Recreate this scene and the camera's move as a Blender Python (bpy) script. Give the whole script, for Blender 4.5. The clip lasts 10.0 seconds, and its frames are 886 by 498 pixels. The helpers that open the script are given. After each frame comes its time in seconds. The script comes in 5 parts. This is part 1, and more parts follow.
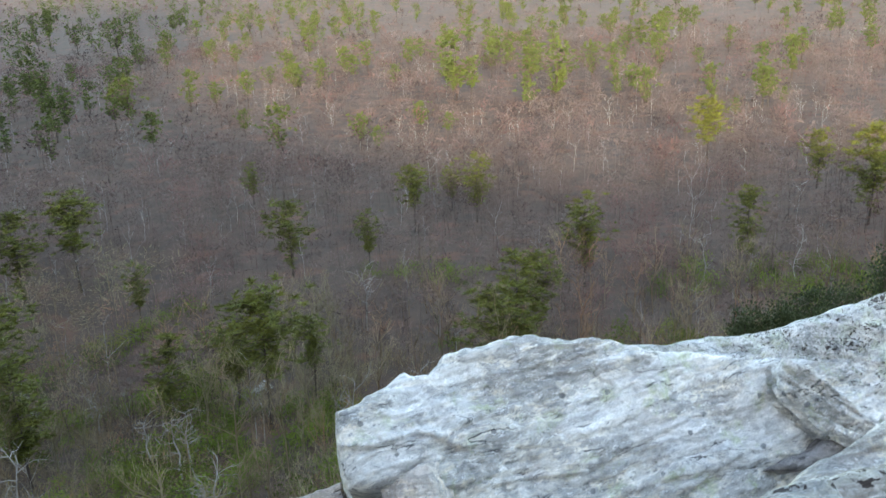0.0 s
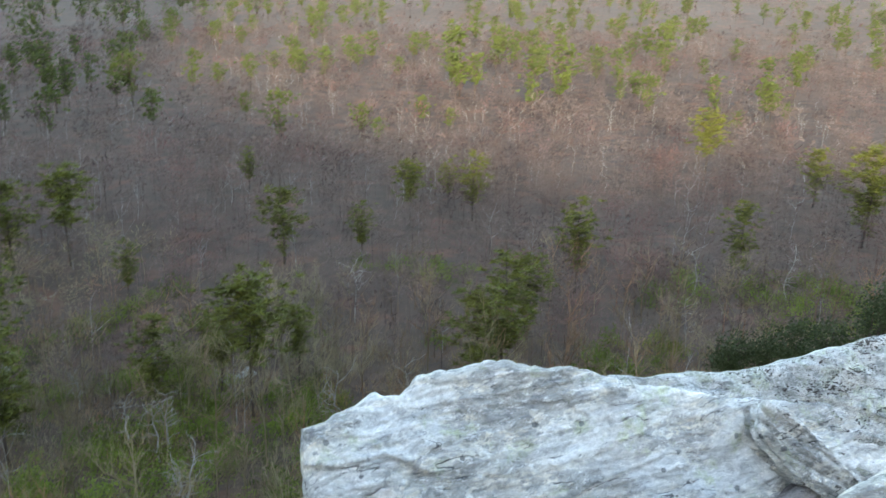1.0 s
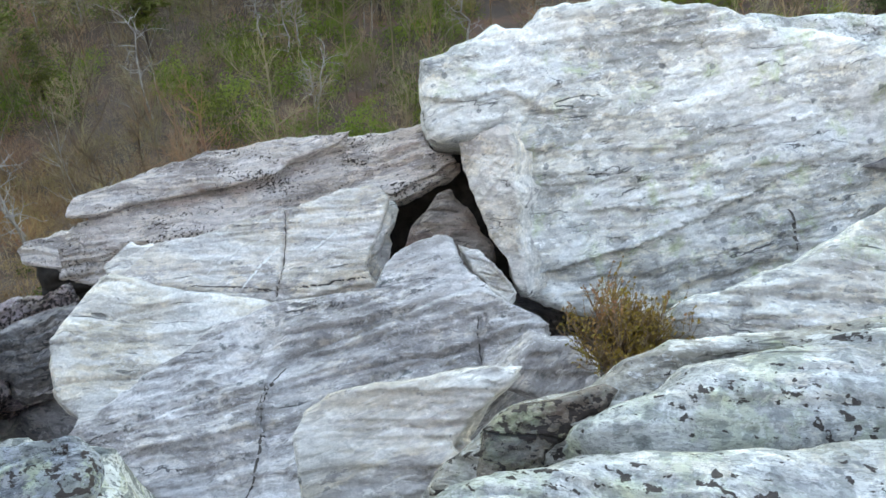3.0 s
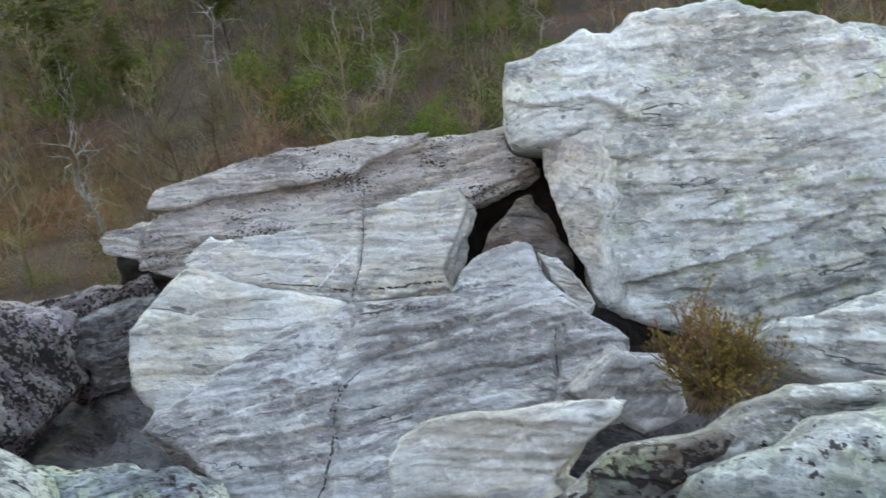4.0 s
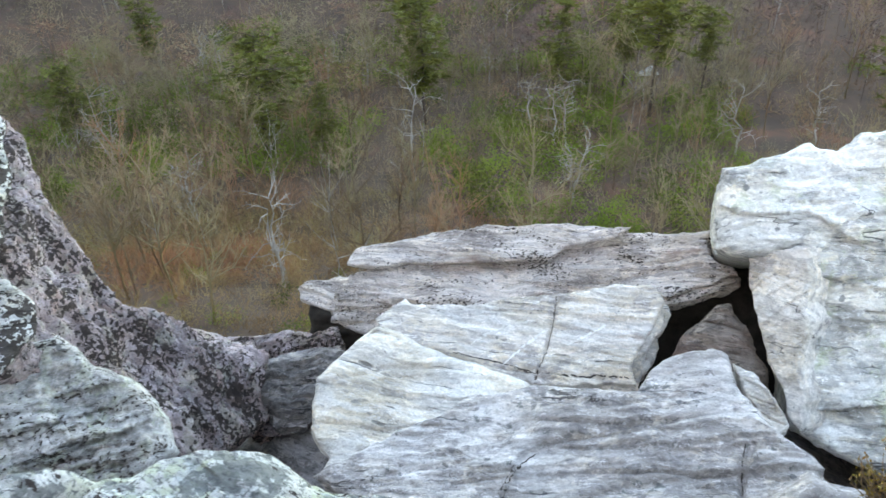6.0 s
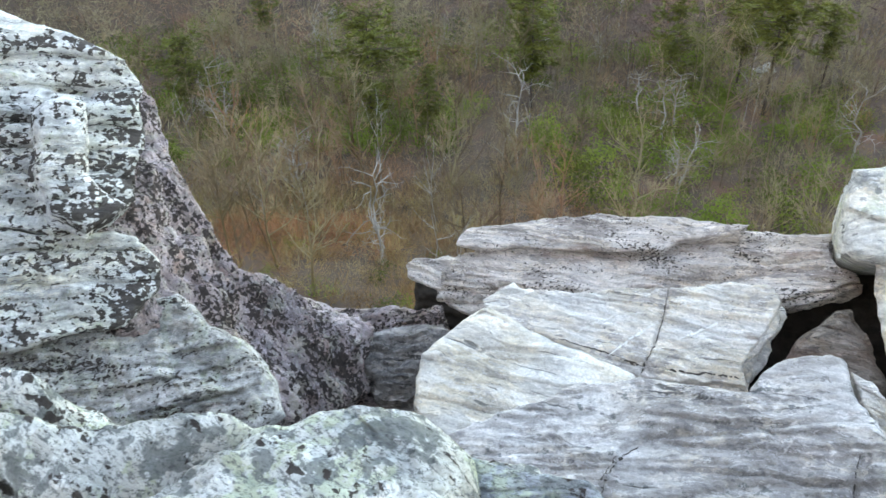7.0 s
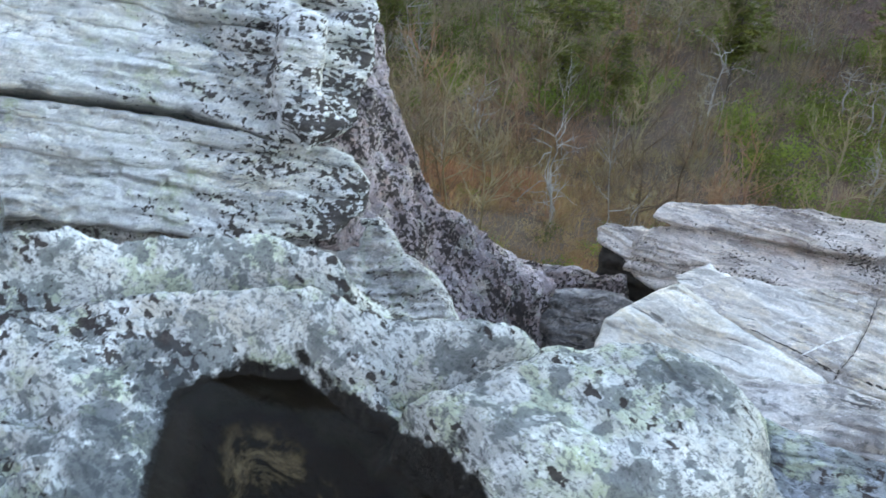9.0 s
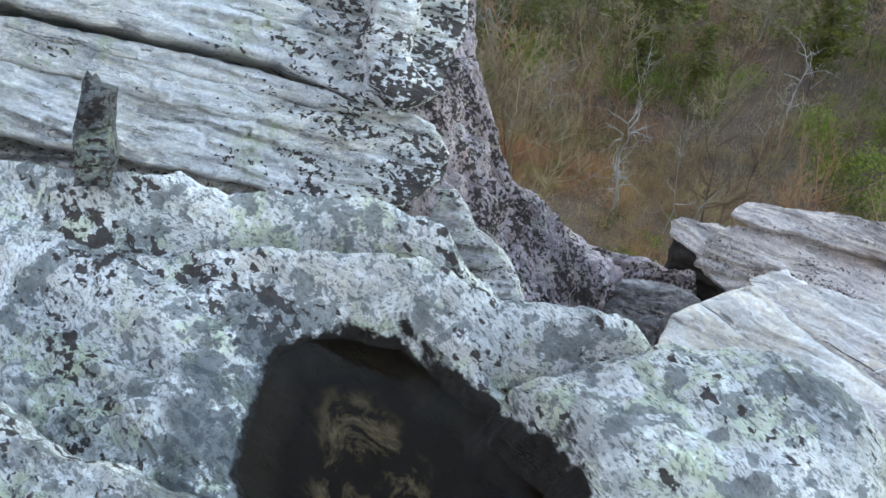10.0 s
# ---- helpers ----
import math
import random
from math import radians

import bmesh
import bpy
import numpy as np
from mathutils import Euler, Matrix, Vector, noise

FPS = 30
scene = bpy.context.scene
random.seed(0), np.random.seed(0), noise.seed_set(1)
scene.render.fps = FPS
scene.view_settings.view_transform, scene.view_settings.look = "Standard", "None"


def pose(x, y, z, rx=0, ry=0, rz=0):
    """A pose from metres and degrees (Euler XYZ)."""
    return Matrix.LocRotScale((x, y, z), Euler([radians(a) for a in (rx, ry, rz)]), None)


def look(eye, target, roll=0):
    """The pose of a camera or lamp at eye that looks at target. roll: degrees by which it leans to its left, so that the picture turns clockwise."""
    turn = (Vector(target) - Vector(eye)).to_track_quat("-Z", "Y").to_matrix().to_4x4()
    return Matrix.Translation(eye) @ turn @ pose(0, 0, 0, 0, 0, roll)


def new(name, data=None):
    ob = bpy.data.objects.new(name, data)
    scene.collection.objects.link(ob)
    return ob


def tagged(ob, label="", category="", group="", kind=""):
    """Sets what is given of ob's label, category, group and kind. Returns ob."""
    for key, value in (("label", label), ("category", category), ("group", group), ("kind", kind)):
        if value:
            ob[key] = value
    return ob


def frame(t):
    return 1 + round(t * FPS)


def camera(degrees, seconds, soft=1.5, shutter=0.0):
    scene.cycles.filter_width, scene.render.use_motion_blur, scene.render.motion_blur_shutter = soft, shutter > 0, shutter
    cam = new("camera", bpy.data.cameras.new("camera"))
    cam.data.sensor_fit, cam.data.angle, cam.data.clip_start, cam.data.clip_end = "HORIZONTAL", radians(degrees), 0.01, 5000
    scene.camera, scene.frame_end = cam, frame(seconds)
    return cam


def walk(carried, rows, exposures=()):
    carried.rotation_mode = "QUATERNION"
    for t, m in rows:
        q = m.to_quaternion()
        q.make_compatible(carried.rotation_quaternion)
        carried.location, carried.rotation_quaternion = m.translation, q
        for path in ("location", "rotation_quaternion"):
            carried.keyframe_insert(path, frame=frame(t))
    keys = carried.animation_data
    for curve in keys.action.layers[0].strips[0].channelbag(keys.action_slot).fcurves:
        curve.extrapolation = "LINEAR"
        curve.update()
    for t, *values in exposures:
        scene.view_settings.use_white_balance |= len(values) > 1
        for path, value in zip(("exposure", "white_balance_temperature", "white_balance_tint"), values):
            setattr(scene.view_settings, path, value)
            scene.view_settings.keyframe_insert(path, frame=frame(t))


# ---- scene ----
cam = camera(50.4, 10.0, soft=1.45, shutter=0.3)
PATH = [
    (0, (0.254, 0.185, 0.167), (0.115, 2.075, -0.472), -2.3),
    (0.5, (0.301, 0.268, 0.2), (0.189, 2.179, -0.379), -0.3),
    (1, (0.395, 0.557, 0.358), (0.269, 2.444, -0.292), 1.4),
    (1.5, (0.292, 0.581, 0.386), (-0.004, 2.376, -0.445), 2.6),
    (2, (0.447, 0.779, 0.454), (0.158, 2.404, -0.675), 1.7),
    (2.5, (0.423, 0.856, 0.528), (0.15, 2.397, -0.717), 2.0),
    (2.7, (0.428, 0.895, 0.516), (0.14, 2.382, -0.79), 0.7),
    (3.8, (0.251, 1.092, 0.483), (-0.134, 2.481, -0.904), -0.8),
    (4, (0.207, 1.093, 0.5), (-0.236, 2.489, -0.862), -1.9),
    (4.5, (0.091, 1.046, 0.512), (-0.48, 2.41, -0.835), -2.3),
    (5, (0.026, 1.001, 0.534), (-0.634, 2.39, -0.744), -2.6),
    (5.5, (-0.019, 0.933, 0.528), (-0.743, 2.347, -0.687), -1.9),
    (7, (-0.23, 0.725, 0.501), (-1.195, 1.973, -0.729), -2.7),
    (7.5, (-0.305, 0.624, 0.479), (-1.317, 1.823, -0.76), -2.6),
    (8, (-0.408, 0.543, 0.443), (-1.477, 1.662, -0.823), -3.2),
    (8.5, (-0.466, 0.452, 0.447), (-1.612, 1.516, -0.8), -2.6),
    (9, (-0.527, 0.351, 0.445), (-1.701, 1.332, -0.843), -0.7),
    (9.5, (-0.609, 0.302, 0.437), (-1.794, 1.188, -0.908), -0.7),
    (10, (-0.692, 0.24, 0.404), (-1.907, 1.106, -0.927), 2.1),
]
walk(cam, [(t, look(eye, target, roll)) for t, eye, target, roll in PATH],
     exposures=[(0.0, 3.15, 7600, 6), (1.1, 3.12, 7500, 4), (1.6, 3.47, 7500, 4), (2.5, 3.5, 8400, 10), (4.0, 3.07, 8600, 10), (4.5, 2.99, 9300, 14), (5.5, 3.65, 8400, 10), (6.9, 3.66, 8800, 10), (7.6, 3.57, 8100, 10), (8.5, 3.45, 7700, 10), (10.0, 3.37, 8100, 12)])

# ---- light: evening sky, low sun behind the added, unseen ridge at the camera's back ----
SUN_UP, SUN_AZ = 15.0, 4.0
world = bpy.data.worlds.new("sky")
scene.world = world
world.use_nodes = True
sky = world.node_tree.nodes.new("ShaderNodeTexSky")
sky.sky_type, sky.sun_disc = "NISHITA", False
sky.sun_elevation, sky.sun_rotation = radians(SUN_UP), radians(180 + SUN_AZ)
sky.altitude, sky.air_density, sky.dust_density = 900, 1.0, 1.5
world.node_tree.links.new(sky.outputs[0], world.node_tree.nodes["Background"].inputs[0])
world.node_tree.nodes["Background"].inputs[1].default_value = 0.15
sun_data = bpy.data.lights.new("sun", "SUN")
sun_data.energy, sun_data.angle, sun_data.color = 1.3, radians(4.0), (1.0, 0.92, 0.78)
sun = new("sun", sun_data)
sun.matrix_world = look((0, 0, 0), (math.sin(radians(SUN_AZ)) * -1, math.cos(radians(SUN_AZ)), -math.tan(radians(SUN_UP))))


# ---- noise and mesh tools ----
PERM = np.random.RandomState(5).permutation(256)
PERM = np.concatenate([PERM, PERM, PERM])
GRADS = np.random.RandomState(6).normal(size=(256, 3))
GRADS /= np.linalg.norm(GRADS, axis=1)[:, None]


def gnoise(p):
    """Gradient noise, about -0.7 to 0.7, at the rows of p."""
    p = np.asarray(p, float)
    i = np.floor(p).astype(int)
    f = p - i
    i &= 255
    w = f * f * f * (f * (f * 6 - 15) + 10)
    total = np.zeros(len(p))
    for a in (0, 1):
        for b in (0, 1):
            for c in (0, 1):
                h = PERM[PERM[PERM[i[:, 0] + a] + i[:, 1] + b] + i[:, 2] + c]
                g = GRADS[h]
                d = g[:, 0] * (f[:, 0] - a) + g[:, 1] * (f[:, 1] - b) + g[:, 2] * (f[:, 2] - c)
                wx = w[:, 0] if a else 1 - w[:, 0]
                wy = w[:, 1] if b else 1 - w[:, 1]
                wz = w[:, 2] if c else 1 - w[:, 2]
                total += d * wx * wy * wz
    return total


def fbm(p, octaves=4, gain=0.5):
    p, total, amp = np.array(p, float), 0.0, 1.0
    for _ in range(octaves):
        total = total + amp * gnoise(p)
        p, amp = p * 2.03 + 11.7, amp * gain
    return total


def quick_mesh(name, verts, tris, smooth=False):
    verts, tris = np.asarray(verts, np.float32), np.asarray(tris, np.int32)
    me = bpy.data.meshes.new(name)
    me.vertices.add(len(verts))
    me.vertices.foreach_set("co", verts.ravel())
    n, k = tris.shape
    me.loops.add(n * k)
    me.loops.foreach_set("vertex_index", tris.ravel())
    me.polygons.add(n)
    me.polygons.foreach_set("loop_start", np.arange(n, dtype=np.int32) * k)
    me.polygons.foreach_set("use_smooth", np.full(n, smooth))
    me.update(calc_edges=True)
    return me


def mesh_part(name, me, material, parent=None, label=""):
    me.materials.clear()
    me.materials.append(material)
    ob = new(name, me)
    ob.parent = parent
    return tagged(ob, label)


# ---- materials ----
def material(name):
    m = bpy.data.materials.new(name)
    m.use_nodes = True
    nt = m.node_tree
    return m, nt, nt.nodes["Principled BSDF"]


def node(nt, kind, ins=(), **props):
    n = nt.nodes.new(kind)
    for k, v in props.items():
        setattr_safe(n, k, v)
    for k, v in dict(ins).items():
        if hasattr(v, "is_linked") or hasattr(v, "links"):
            nt.links.new(v, n.inputs[k])
        else:
            n.inputs[k].default_value = v
    return n


def setattr_safe(n, k, v):
    if k == "operation":
        n.operation = v
    elif k == "data_type":
        n.data_type = v
    elif k == "blend_type":
        n.blend_type = v
    elif k == "feature":
        n.feature = v


def noise_tex(nt, vec, scale, detail=5.0, rough=0.6, distortion=0.0):
    return node(nt, "ShaderNodeTexNoise", {"Vector": vec, "Scale": scale, "Detail": detail, "Roughness": rough, "Distortion": distortion}).outputs[0]


def scaled(nt, vec, x, y, z, shift=0.0):
    return node(nt, "ShaderNodeMapping", {"Vector": vec, "Scale": (x, y, z), "Location": (shift, shift * 0.7, shift * 1.3)}).outputs[0]


def ramp(nt, fac, lo, hi):
    """0 below lo, 1 above hi."""
    n = node(nt, "ShaderNodeMapRange", {"Value": fac, "From Min": lo, "From Max": hi})
    return n.outputs[0]


def maths(nt, op, a, b):
    return node(nt, "ShaderNodeMath", {0: a, 1: b}, operation=op).outputs[0]


def blend(nt, fac, a, b):
    n = node(nt, "ShaderNodeMix", {}, data_type="RGBA")
    for key, v in ((0, fac), (6, a), (7, b)):
        if hasattr(v, "is_linked"):
            nt.links.new(v, n.inputs[key])
        else:
            n.inputs[key].default_value = (*v, 1) if isinstance(v, tuple) else v
    return n.outputs[2]


def rock_material(name, pale, grey, grey_amount=0.5, green=0.0, spots=0.0, blots=0.0, grain=5.0, stain=0.0, cream=0.3, shift=0.0, wet=False, mosaic=0.0, dots=0.0, spot_size=15.0, flake=1.6, drift=0.0, turn=0.0):
    """Weathered quartzite: foliated grain, turned from the local x axis, grey and green crusts, dark lichen, cracks along the grain."""
    m, nt, bsdf = material(name)
    co = node(nt, "ShaderNodeTexCoord").outputs["Object"]
    co = node(nt, "ShaderNodeMapping", {"Vector": co, "Rotation": (0, 0, -turn)}).outputs[0]
    warp = node(nt, "ShaderNodeTexNoise", {"Vector": scaled(nt, co, 0.8, 0.8, 0.8, shift), "Scale": 1.5, "Detail": 4.0}).outputs["Color"]
    push = node(nt, "ShaderNodeVectorMath", {0: warp, 1: (0.28, 0.28, 0.28)}, operation="MULTIPLY").outputs[0]
    bent = node(nt, "ShaderNodeVectorMath", {0: co, 1: push}, operation="ADD").outputs[0]
    strata = noise_tex(nt, scaled(nt, bent, 0.45, grain * 1.1, grain * 1.1, shift), 1.7, 9, 0.68)
    fine = noise_tex(nt, scaled(nt, bent, 3.2, grain * 1.7, grain * 1.7, shift + 3), 3.2, 7, 0.72)
    broad = noise_tex(nt, scaled(nt, bent, 0.8, 1.4, 1.4, shift + 7), 0.9, 7, 0.62)
    blot = noise_tex(nt, scaled(nt, bent, 1.0, 1.9, 1.9, shift + 9), 2.8, 10, 0.74, 0.3)
    grit = noise_tex(nt, co, 36.0, 7, 0.8)
    rough = maths(nt, "MULTIPLY", maths(nt, "SUBTRACT", grit, 0.5), 0.16)
    torn_push = node(nt, "ShaderNodeTexNoise", {"Vector": co, "Scale": 6.0, "Detail": 4.0, "Roughness": 0.65}).outputs["Color"]
    torn_push = node(nt, "ShaderNodeVectorMath", {0: torn_push, 1: (0.22, 0.10, 0.10)}, operation="MULTIPLY").outputs[0]
    torn = node(nt, "ShaderNodeVectorMath", {0: bent, 1: torn_push}, operation="ADD").outputs[0]
    flakes = []
    for size in (2.2, 5.5):
        cell = node(nt, "ShaderNodeTexVoronoi", {"Vector": scaled(nt, torn, size * 0.55, size * flake, size * flake, shift + size), "Scale": 1.0})
        flakes.append(node(nt, "ShaderNodeSeparateColor", {0: cell.outputs["Color"]}).outputs[0])
    flake_tone = maths(nt, "ADD", maths(nt, "MULTIPLY", flakes[0], 0.5), maths(nt, "MULTIPLY", flakes[1], 0.5))
    warm = tuple(c * k for c, k in zip(pale, (1.0, 0.95 - 0.08 * cream, 0.90 - 0.26 * cream)))
    bright = tuple(min(0.92, 1.14 * c) for c in pale)
    mid = tuple(0.42 * c + 0.40 * g for c, g in zip(pale, grey))
    deep = tuple(0.30 * g for g in grey)
    col = blend(nt, ramp(nt, broad, 0.42, 0.58), pale, warm)
    col = blend(nt, maths(nt, "MULTIPLY", ramp(nt, maths(nt, "ADD", strata, rough), 0.50, 0.57), 0.55), col, mid)
    col = blend(nt, maths(nt, "MULTIPLY", ramp(nt, maths(nt, "SUBTRACT", 1.0, strata), 0.55, 0.60), 0.8), col, bright)
    # grey lichen crusts with crisp ragged rims, in drifts and in small flecks
    drifts = maths(nt, "ADD", maths(nt, "ADD", maths(nt, "MULTIPLY", blot, 0.55), maths(nt, "MULTIPLY", broad, 0.55)), maths(nt, "MULTIPLY", rough, 0.7))
    edge = 0.655 - 0.20 * grey_amount
    col = blend(nt, maths(nt, "MULTIPLY", ramp(nt, drifts, edge, edge + 0.03), 0.75), col, grey)
    flecks = maths(nt, "ADD", noise_tex(nt, scaled(nt, bent, 1.0, 1.8, 1.8, shift + 91), 8.0, 6, 0.66), maths(nt, "ADD", rough, maths(nt, "MULTIPLY", maths(nt, "SUBTRACT", broad, 0.5), 0.5)))
    edge = 0.665 - 0.13 * grey_amount
    col = blend(nt, maths(nt, "MULTIPLY", ramp(nt, flecks, edge, edge + 0.02), 0.8), col, tuple(0.75 * g for g in grey))
    chips = noise_tex(nt, scaled(nt, bent, 1.0, 2.6, 2.6, shift + 95), 6.0, 8, 0.72)
    col = blend(nt, maths(nt, "MULTIPLY", ramp(nt, maths(nt, "ADD", chips, rough), 0.57, 0.60), 0.75), col, bright)
    if green:
        g = noise_tex(nt, scaled(nt, co, 1, 1, 1, shift + 21), 2.4, 8, 0.7, 0.3)
        col = blend(nt, maths(nt, "MULTIPLY", ramp(nt, g, 0.60 - 0.14 * green, 0.70 - 0.1 * green), 0.7), col, (0.44, 0.47, 0.28))
    if blots:
        d = noise_tex(nt, scaled(nt, co, 1, 1.2, 1.2, shift + 31), 6.0, 9, 0.72, 0.2)
        e = noise_tex(nt, scaled(nt, co, 1, 1, 1, shift + 33), 1.3, 3, 0.5)
        d = maths(nt, "ADD", maths(nt, "MULTIPLY", d, 0.75), maths(nt, "MULTIPLY", e, 0.25))
        level = 0.64 - 0.13 * blots
        col = blend(nt, maths(nt, "MULTIPLY", ramp(nt, d, level - 0.01, level + 0.015), 0.8), col, (0.15, 0.155, 0.145))
    if stain:
        s = noise_tex(nt, scaled(nt, bent, 0.6, 1.4, 1.4, shift + 41), 1.6, 8, 0.7)
        col = blend(nt, maths(nt, "MULTIPLY", ramp(nt, s, 0.64 - 0.2 * stain, 0.74 - 0.1 * stain), 0.6), col, (0.30, 0.175, 0.135))
    if mosaic:
        g = maths(nt, "ADD", noise_tex(nt, scaled(nt, co, 1, 1, 1, shift + 23), 3.6, 8, 0.66), rough)
        col = blend(nt, maths(nt, "MULTIPLY", ramp(nt, g, 0.53, 0.57), 0.62 * mosaic), col, (0.45, 0.49, 0.31))
        for size, dark, strong in ((5.0, 0.56, 0.85), (12.0, 0.58, 0.85)):
            patch = noise_tex(nt, scaled(nt, co, 1, 1, 1, shift + 57 + size), size * 1.4, 5, 0.6, 0.15)
            col = blend(nt, maths(nt, "MULTIPLY", ramp(nt, maths(nt, "ADD", patch, rough), 0.56, 0.575), 0.75 * mosaic), col, bright)
            patch = noise_tex(nt, scaled(nt, co, 1, 1, 1, shift + size), size, 5, 0.55, 0.15)
            col = blend(nt, maths(nt, "MULTIPLY", ramp(nt, maths(nt, "ADD", patch, rough), dark, dark + 0.012), strong * mosaic), col, (0.18, 0.188, 0.178))
        salt = noise_tex(nt, scaled(nt, bent, 0.6, 1.5, 1.5, shift + 4), 52.0, 6, 0.8)
        col = blend(nt, maths(nt, "MULTIPLY", ramp(nt, salt, 0.525, 0.555), 0.85 * mosaic), col, tuple(0.42 * g for g in grey))
    if spots:
        v2 = noise_tex(nt, scaled(nt, co, 1, 1.3, 1.3, shift + 51), spot_size, 4, 0.55, 0.3)
        crowd = noise_tex(nt, scaled(nt, bent, 0.8, 2.2, 2.2, shift + 61), 1.5, 5, 0.6)
        sp = maths(nt, "ADD", v2, maths(nt, "MULTIPLY", maths(nt, "SUBTRACT", crowd, 0.5), 0.85))
        if drift:
            side = node(nt, "ShaderNodeSeparateXYZ", {0: co}).outputs[0]
            sp = maths(nt, "ADD", sp, maths(nt, "MULTIPLY", maths(nt, "SUBTRACT", ramp(nt, side, -3.2, 0.6), 0.62), drift))
        level = 0.675 - 0.145 * spots
        col = blend(nt, maths(nt, "MULTIPLY", ramp(nt, sp, level - 0.008, level + 0.008), 0.94), col, (0.040, 0.028, 0.024))
    if dots:
        rim = maths(nt, "ADD", node(nt, "ShaderNodeTexVoronoi", {"Vector": co, "Scale": 2.6}).outputs["Distance"], maths(nt, "MULTIPLY", rough, 0.9))
        col = blend(nt, maths(nt, "MULTIPLY", maths(nt, "LESS_THAN", rim, 0.10 * dots), 0.75), col, (0.17, 0.17, 0.175))
    # partings along the grain: long, thin, dark, broken off here and there
    part = noise_tex(nt, scaled(nt, bent, 0.13, grain * 0.5, grain * 0.5, shift + 71), 1.5, 3, 0.5)
    gate = ramp(nt, noise_tex(nt, scaled(nt, bent, 0.9, 1.6, 1.6, shift + 73), 1.7, 4, 0.6), 0.50, 0.60)
    gap = node(nt, "ShaderNodeMath", {0: maths(nt, "SUBTRACT", part, 0.5)}, operation="ABSOLUTE").outputs[0]
    hair = maths(nt, "MULTIPLY", maths(nt, "SUBTRACT", 1.0, ramp(nt, gap, 0.003, 0.009)), gate)
    col = blend(nt, maths(nt, "MULTIPLY", hair, 0.85 if mosaic < 0.5 else 0.4), col, deep)
    shade = node(nt, "ShaderNodeMapRange", {"Value": grit, "From Min": 0.3, "From Max": 0.7, "To Min": 0.74, "To Max": 1.26}).outputs[0]
    streak = node(nt, "ShaderNodeMapRange", {"Value": fine, "From Min": 0.3, "From Max": 0.7, "To Min": 0.84, "To Max": 1.16}).outputs[0]
    shade = maths(nt, "MULTIPLY", shade, streak)
    plate = node(nt, "ShaderNodeMapRange", {"Value": flake_tone, "From Min": 0.1, "From Max": 0.75, "To Min": 0.76, "To Max": 1.14}).outputs[0]
    shade = maths(nt, "MULTIPLY", shade, plate)
    mul = node(nt, "ShaderNodeMix", {}, data_type="RGBA", blend_type="MULTIPLY")
    mul.inputs[0].default_value = 1.0
    nt.links.new(col, mul.inputs[6])
    nt.links.new(node(nt, "ShaderNodeCombineColor", {0: shade, 1: shade, 2: shade}).outputs[0], mul.inputs[7])
    tint = mul.outputs[2]
    bsdf.inputs["Roughness"].default_value = 0.88
    bsdf.inputs["Specular IOR Level"].default_value = 0.25
    if wet:
        shore = node(nt, "ShaderNodeAttribute")
        shore.attribute_name = "shore"
        wave = noise_tex(nt, scaled(nt, co, 1, 1, 1, 17), 9.0, 6, 0.65)
        reach = maths(nt, "ADD", shore.outputs["Fac"], maths(nt, "MULTIPLY", maths(nt, "SUBTRACT", wave, 0.5), 0.10))
        place = node(nt, "ShaderNodeSeparateXYZ", {0: co}).outputs
        reach = maths(nt, "SUBTRACT", reach, maths(nt, "MULTIPLY", ramp(nt, place[0], -2.3, -1.95), 0.045))
        damp = maths(nt, "SUBTRACT", 1.0, ramp(nt, reach, 0.006, 0.016))
        swirl = node(nt, "ShaderNodeCombineXYZ", {0: maths(nt, "MULTIPLY", shore.outputs["Fac"], 2.5), 1: maths(nt, "MULTIPLY", place[0], 2.2), 2: maths(nt, "MULTIPLY", place[1], 3.2)}).outputs[0]
        silt = noise_tex(nt, swirl, 2.2, 9, 0.7, 0.5)
        mud = blend(nt, maths(nt, "MULTIPLY", ramp(nt, silt, 0.50, 0.64), maths(nt, "SUBTRACT", 1.0, ramp(nt, shore.outputs["Fac"], -0.24, -0.15))), (0.014, 0.009, 0.006), (0.25, 0.205, 0.14))
        sunk = maths(nt, "SUBTRACT", 1.0, ramp(nt, reach, -0.13, -0.06))
        mud = blend(nt, sunk, (0.016, 0.012, 0.009), mud)
        # Painted shade: patchy darkening on the hollow's wall beside the pool.
        shade_attr = node(nt, "ShaderNodeAttribute")
        shade_attr.attribute_name = "wall_shade"
        patchy = maths(nt, "MULTIPLY", shade_attr.outputs["Fac"], ramp(nt, noise_tex(nt, co, 11.0, 6, 0.7), 0.40, 0.46))
        tint = blend(nt, maths(nt, "MULTIPLY", patchy, 0.78), tint, (0.055, 0.06, 0.06))
        gloss = maths(nt, "MULTIPLY", maths(nt, "SUBTRACT", 1.0, sunk), 0.25)
        nt.links.new(gloss, bsdf.inputs["Specular IOR Level"])
        tint = blend(nt, damp, tint, mud)
        nt.links.new(node(nt, "ShaderNodeMapRange", {"Value": damp, "To Min": 0.88, "To Max": 0.3}).outputs[0], bsdf.inputs["Roughness"])
    nt.links.new(tint, bsdf.inputs["Base Color"])
    h = maths(nt, "ADD", maths(nt, "ADD", maths(nt, "MULTIPLY", strata, 0.06), maths(nt, "ADD", maths(nt, "MULTIPLY", flakes[0], 0.022), maths(nt, "MULTIPLY", flakes[1], 0.014))), maths(nt, "ADD", maths(nt, "MULTIPLY", fine, 0.020), maths(nt, "ADD", maths(nt, "MULTIPLY", grit, 0.011), maths(nt, "MULTIPLY", blot, 0.030))))
    h = maths(nt, "SUBTRACT", h, maths(nt, "MULTIPLY", hair, 0.03))
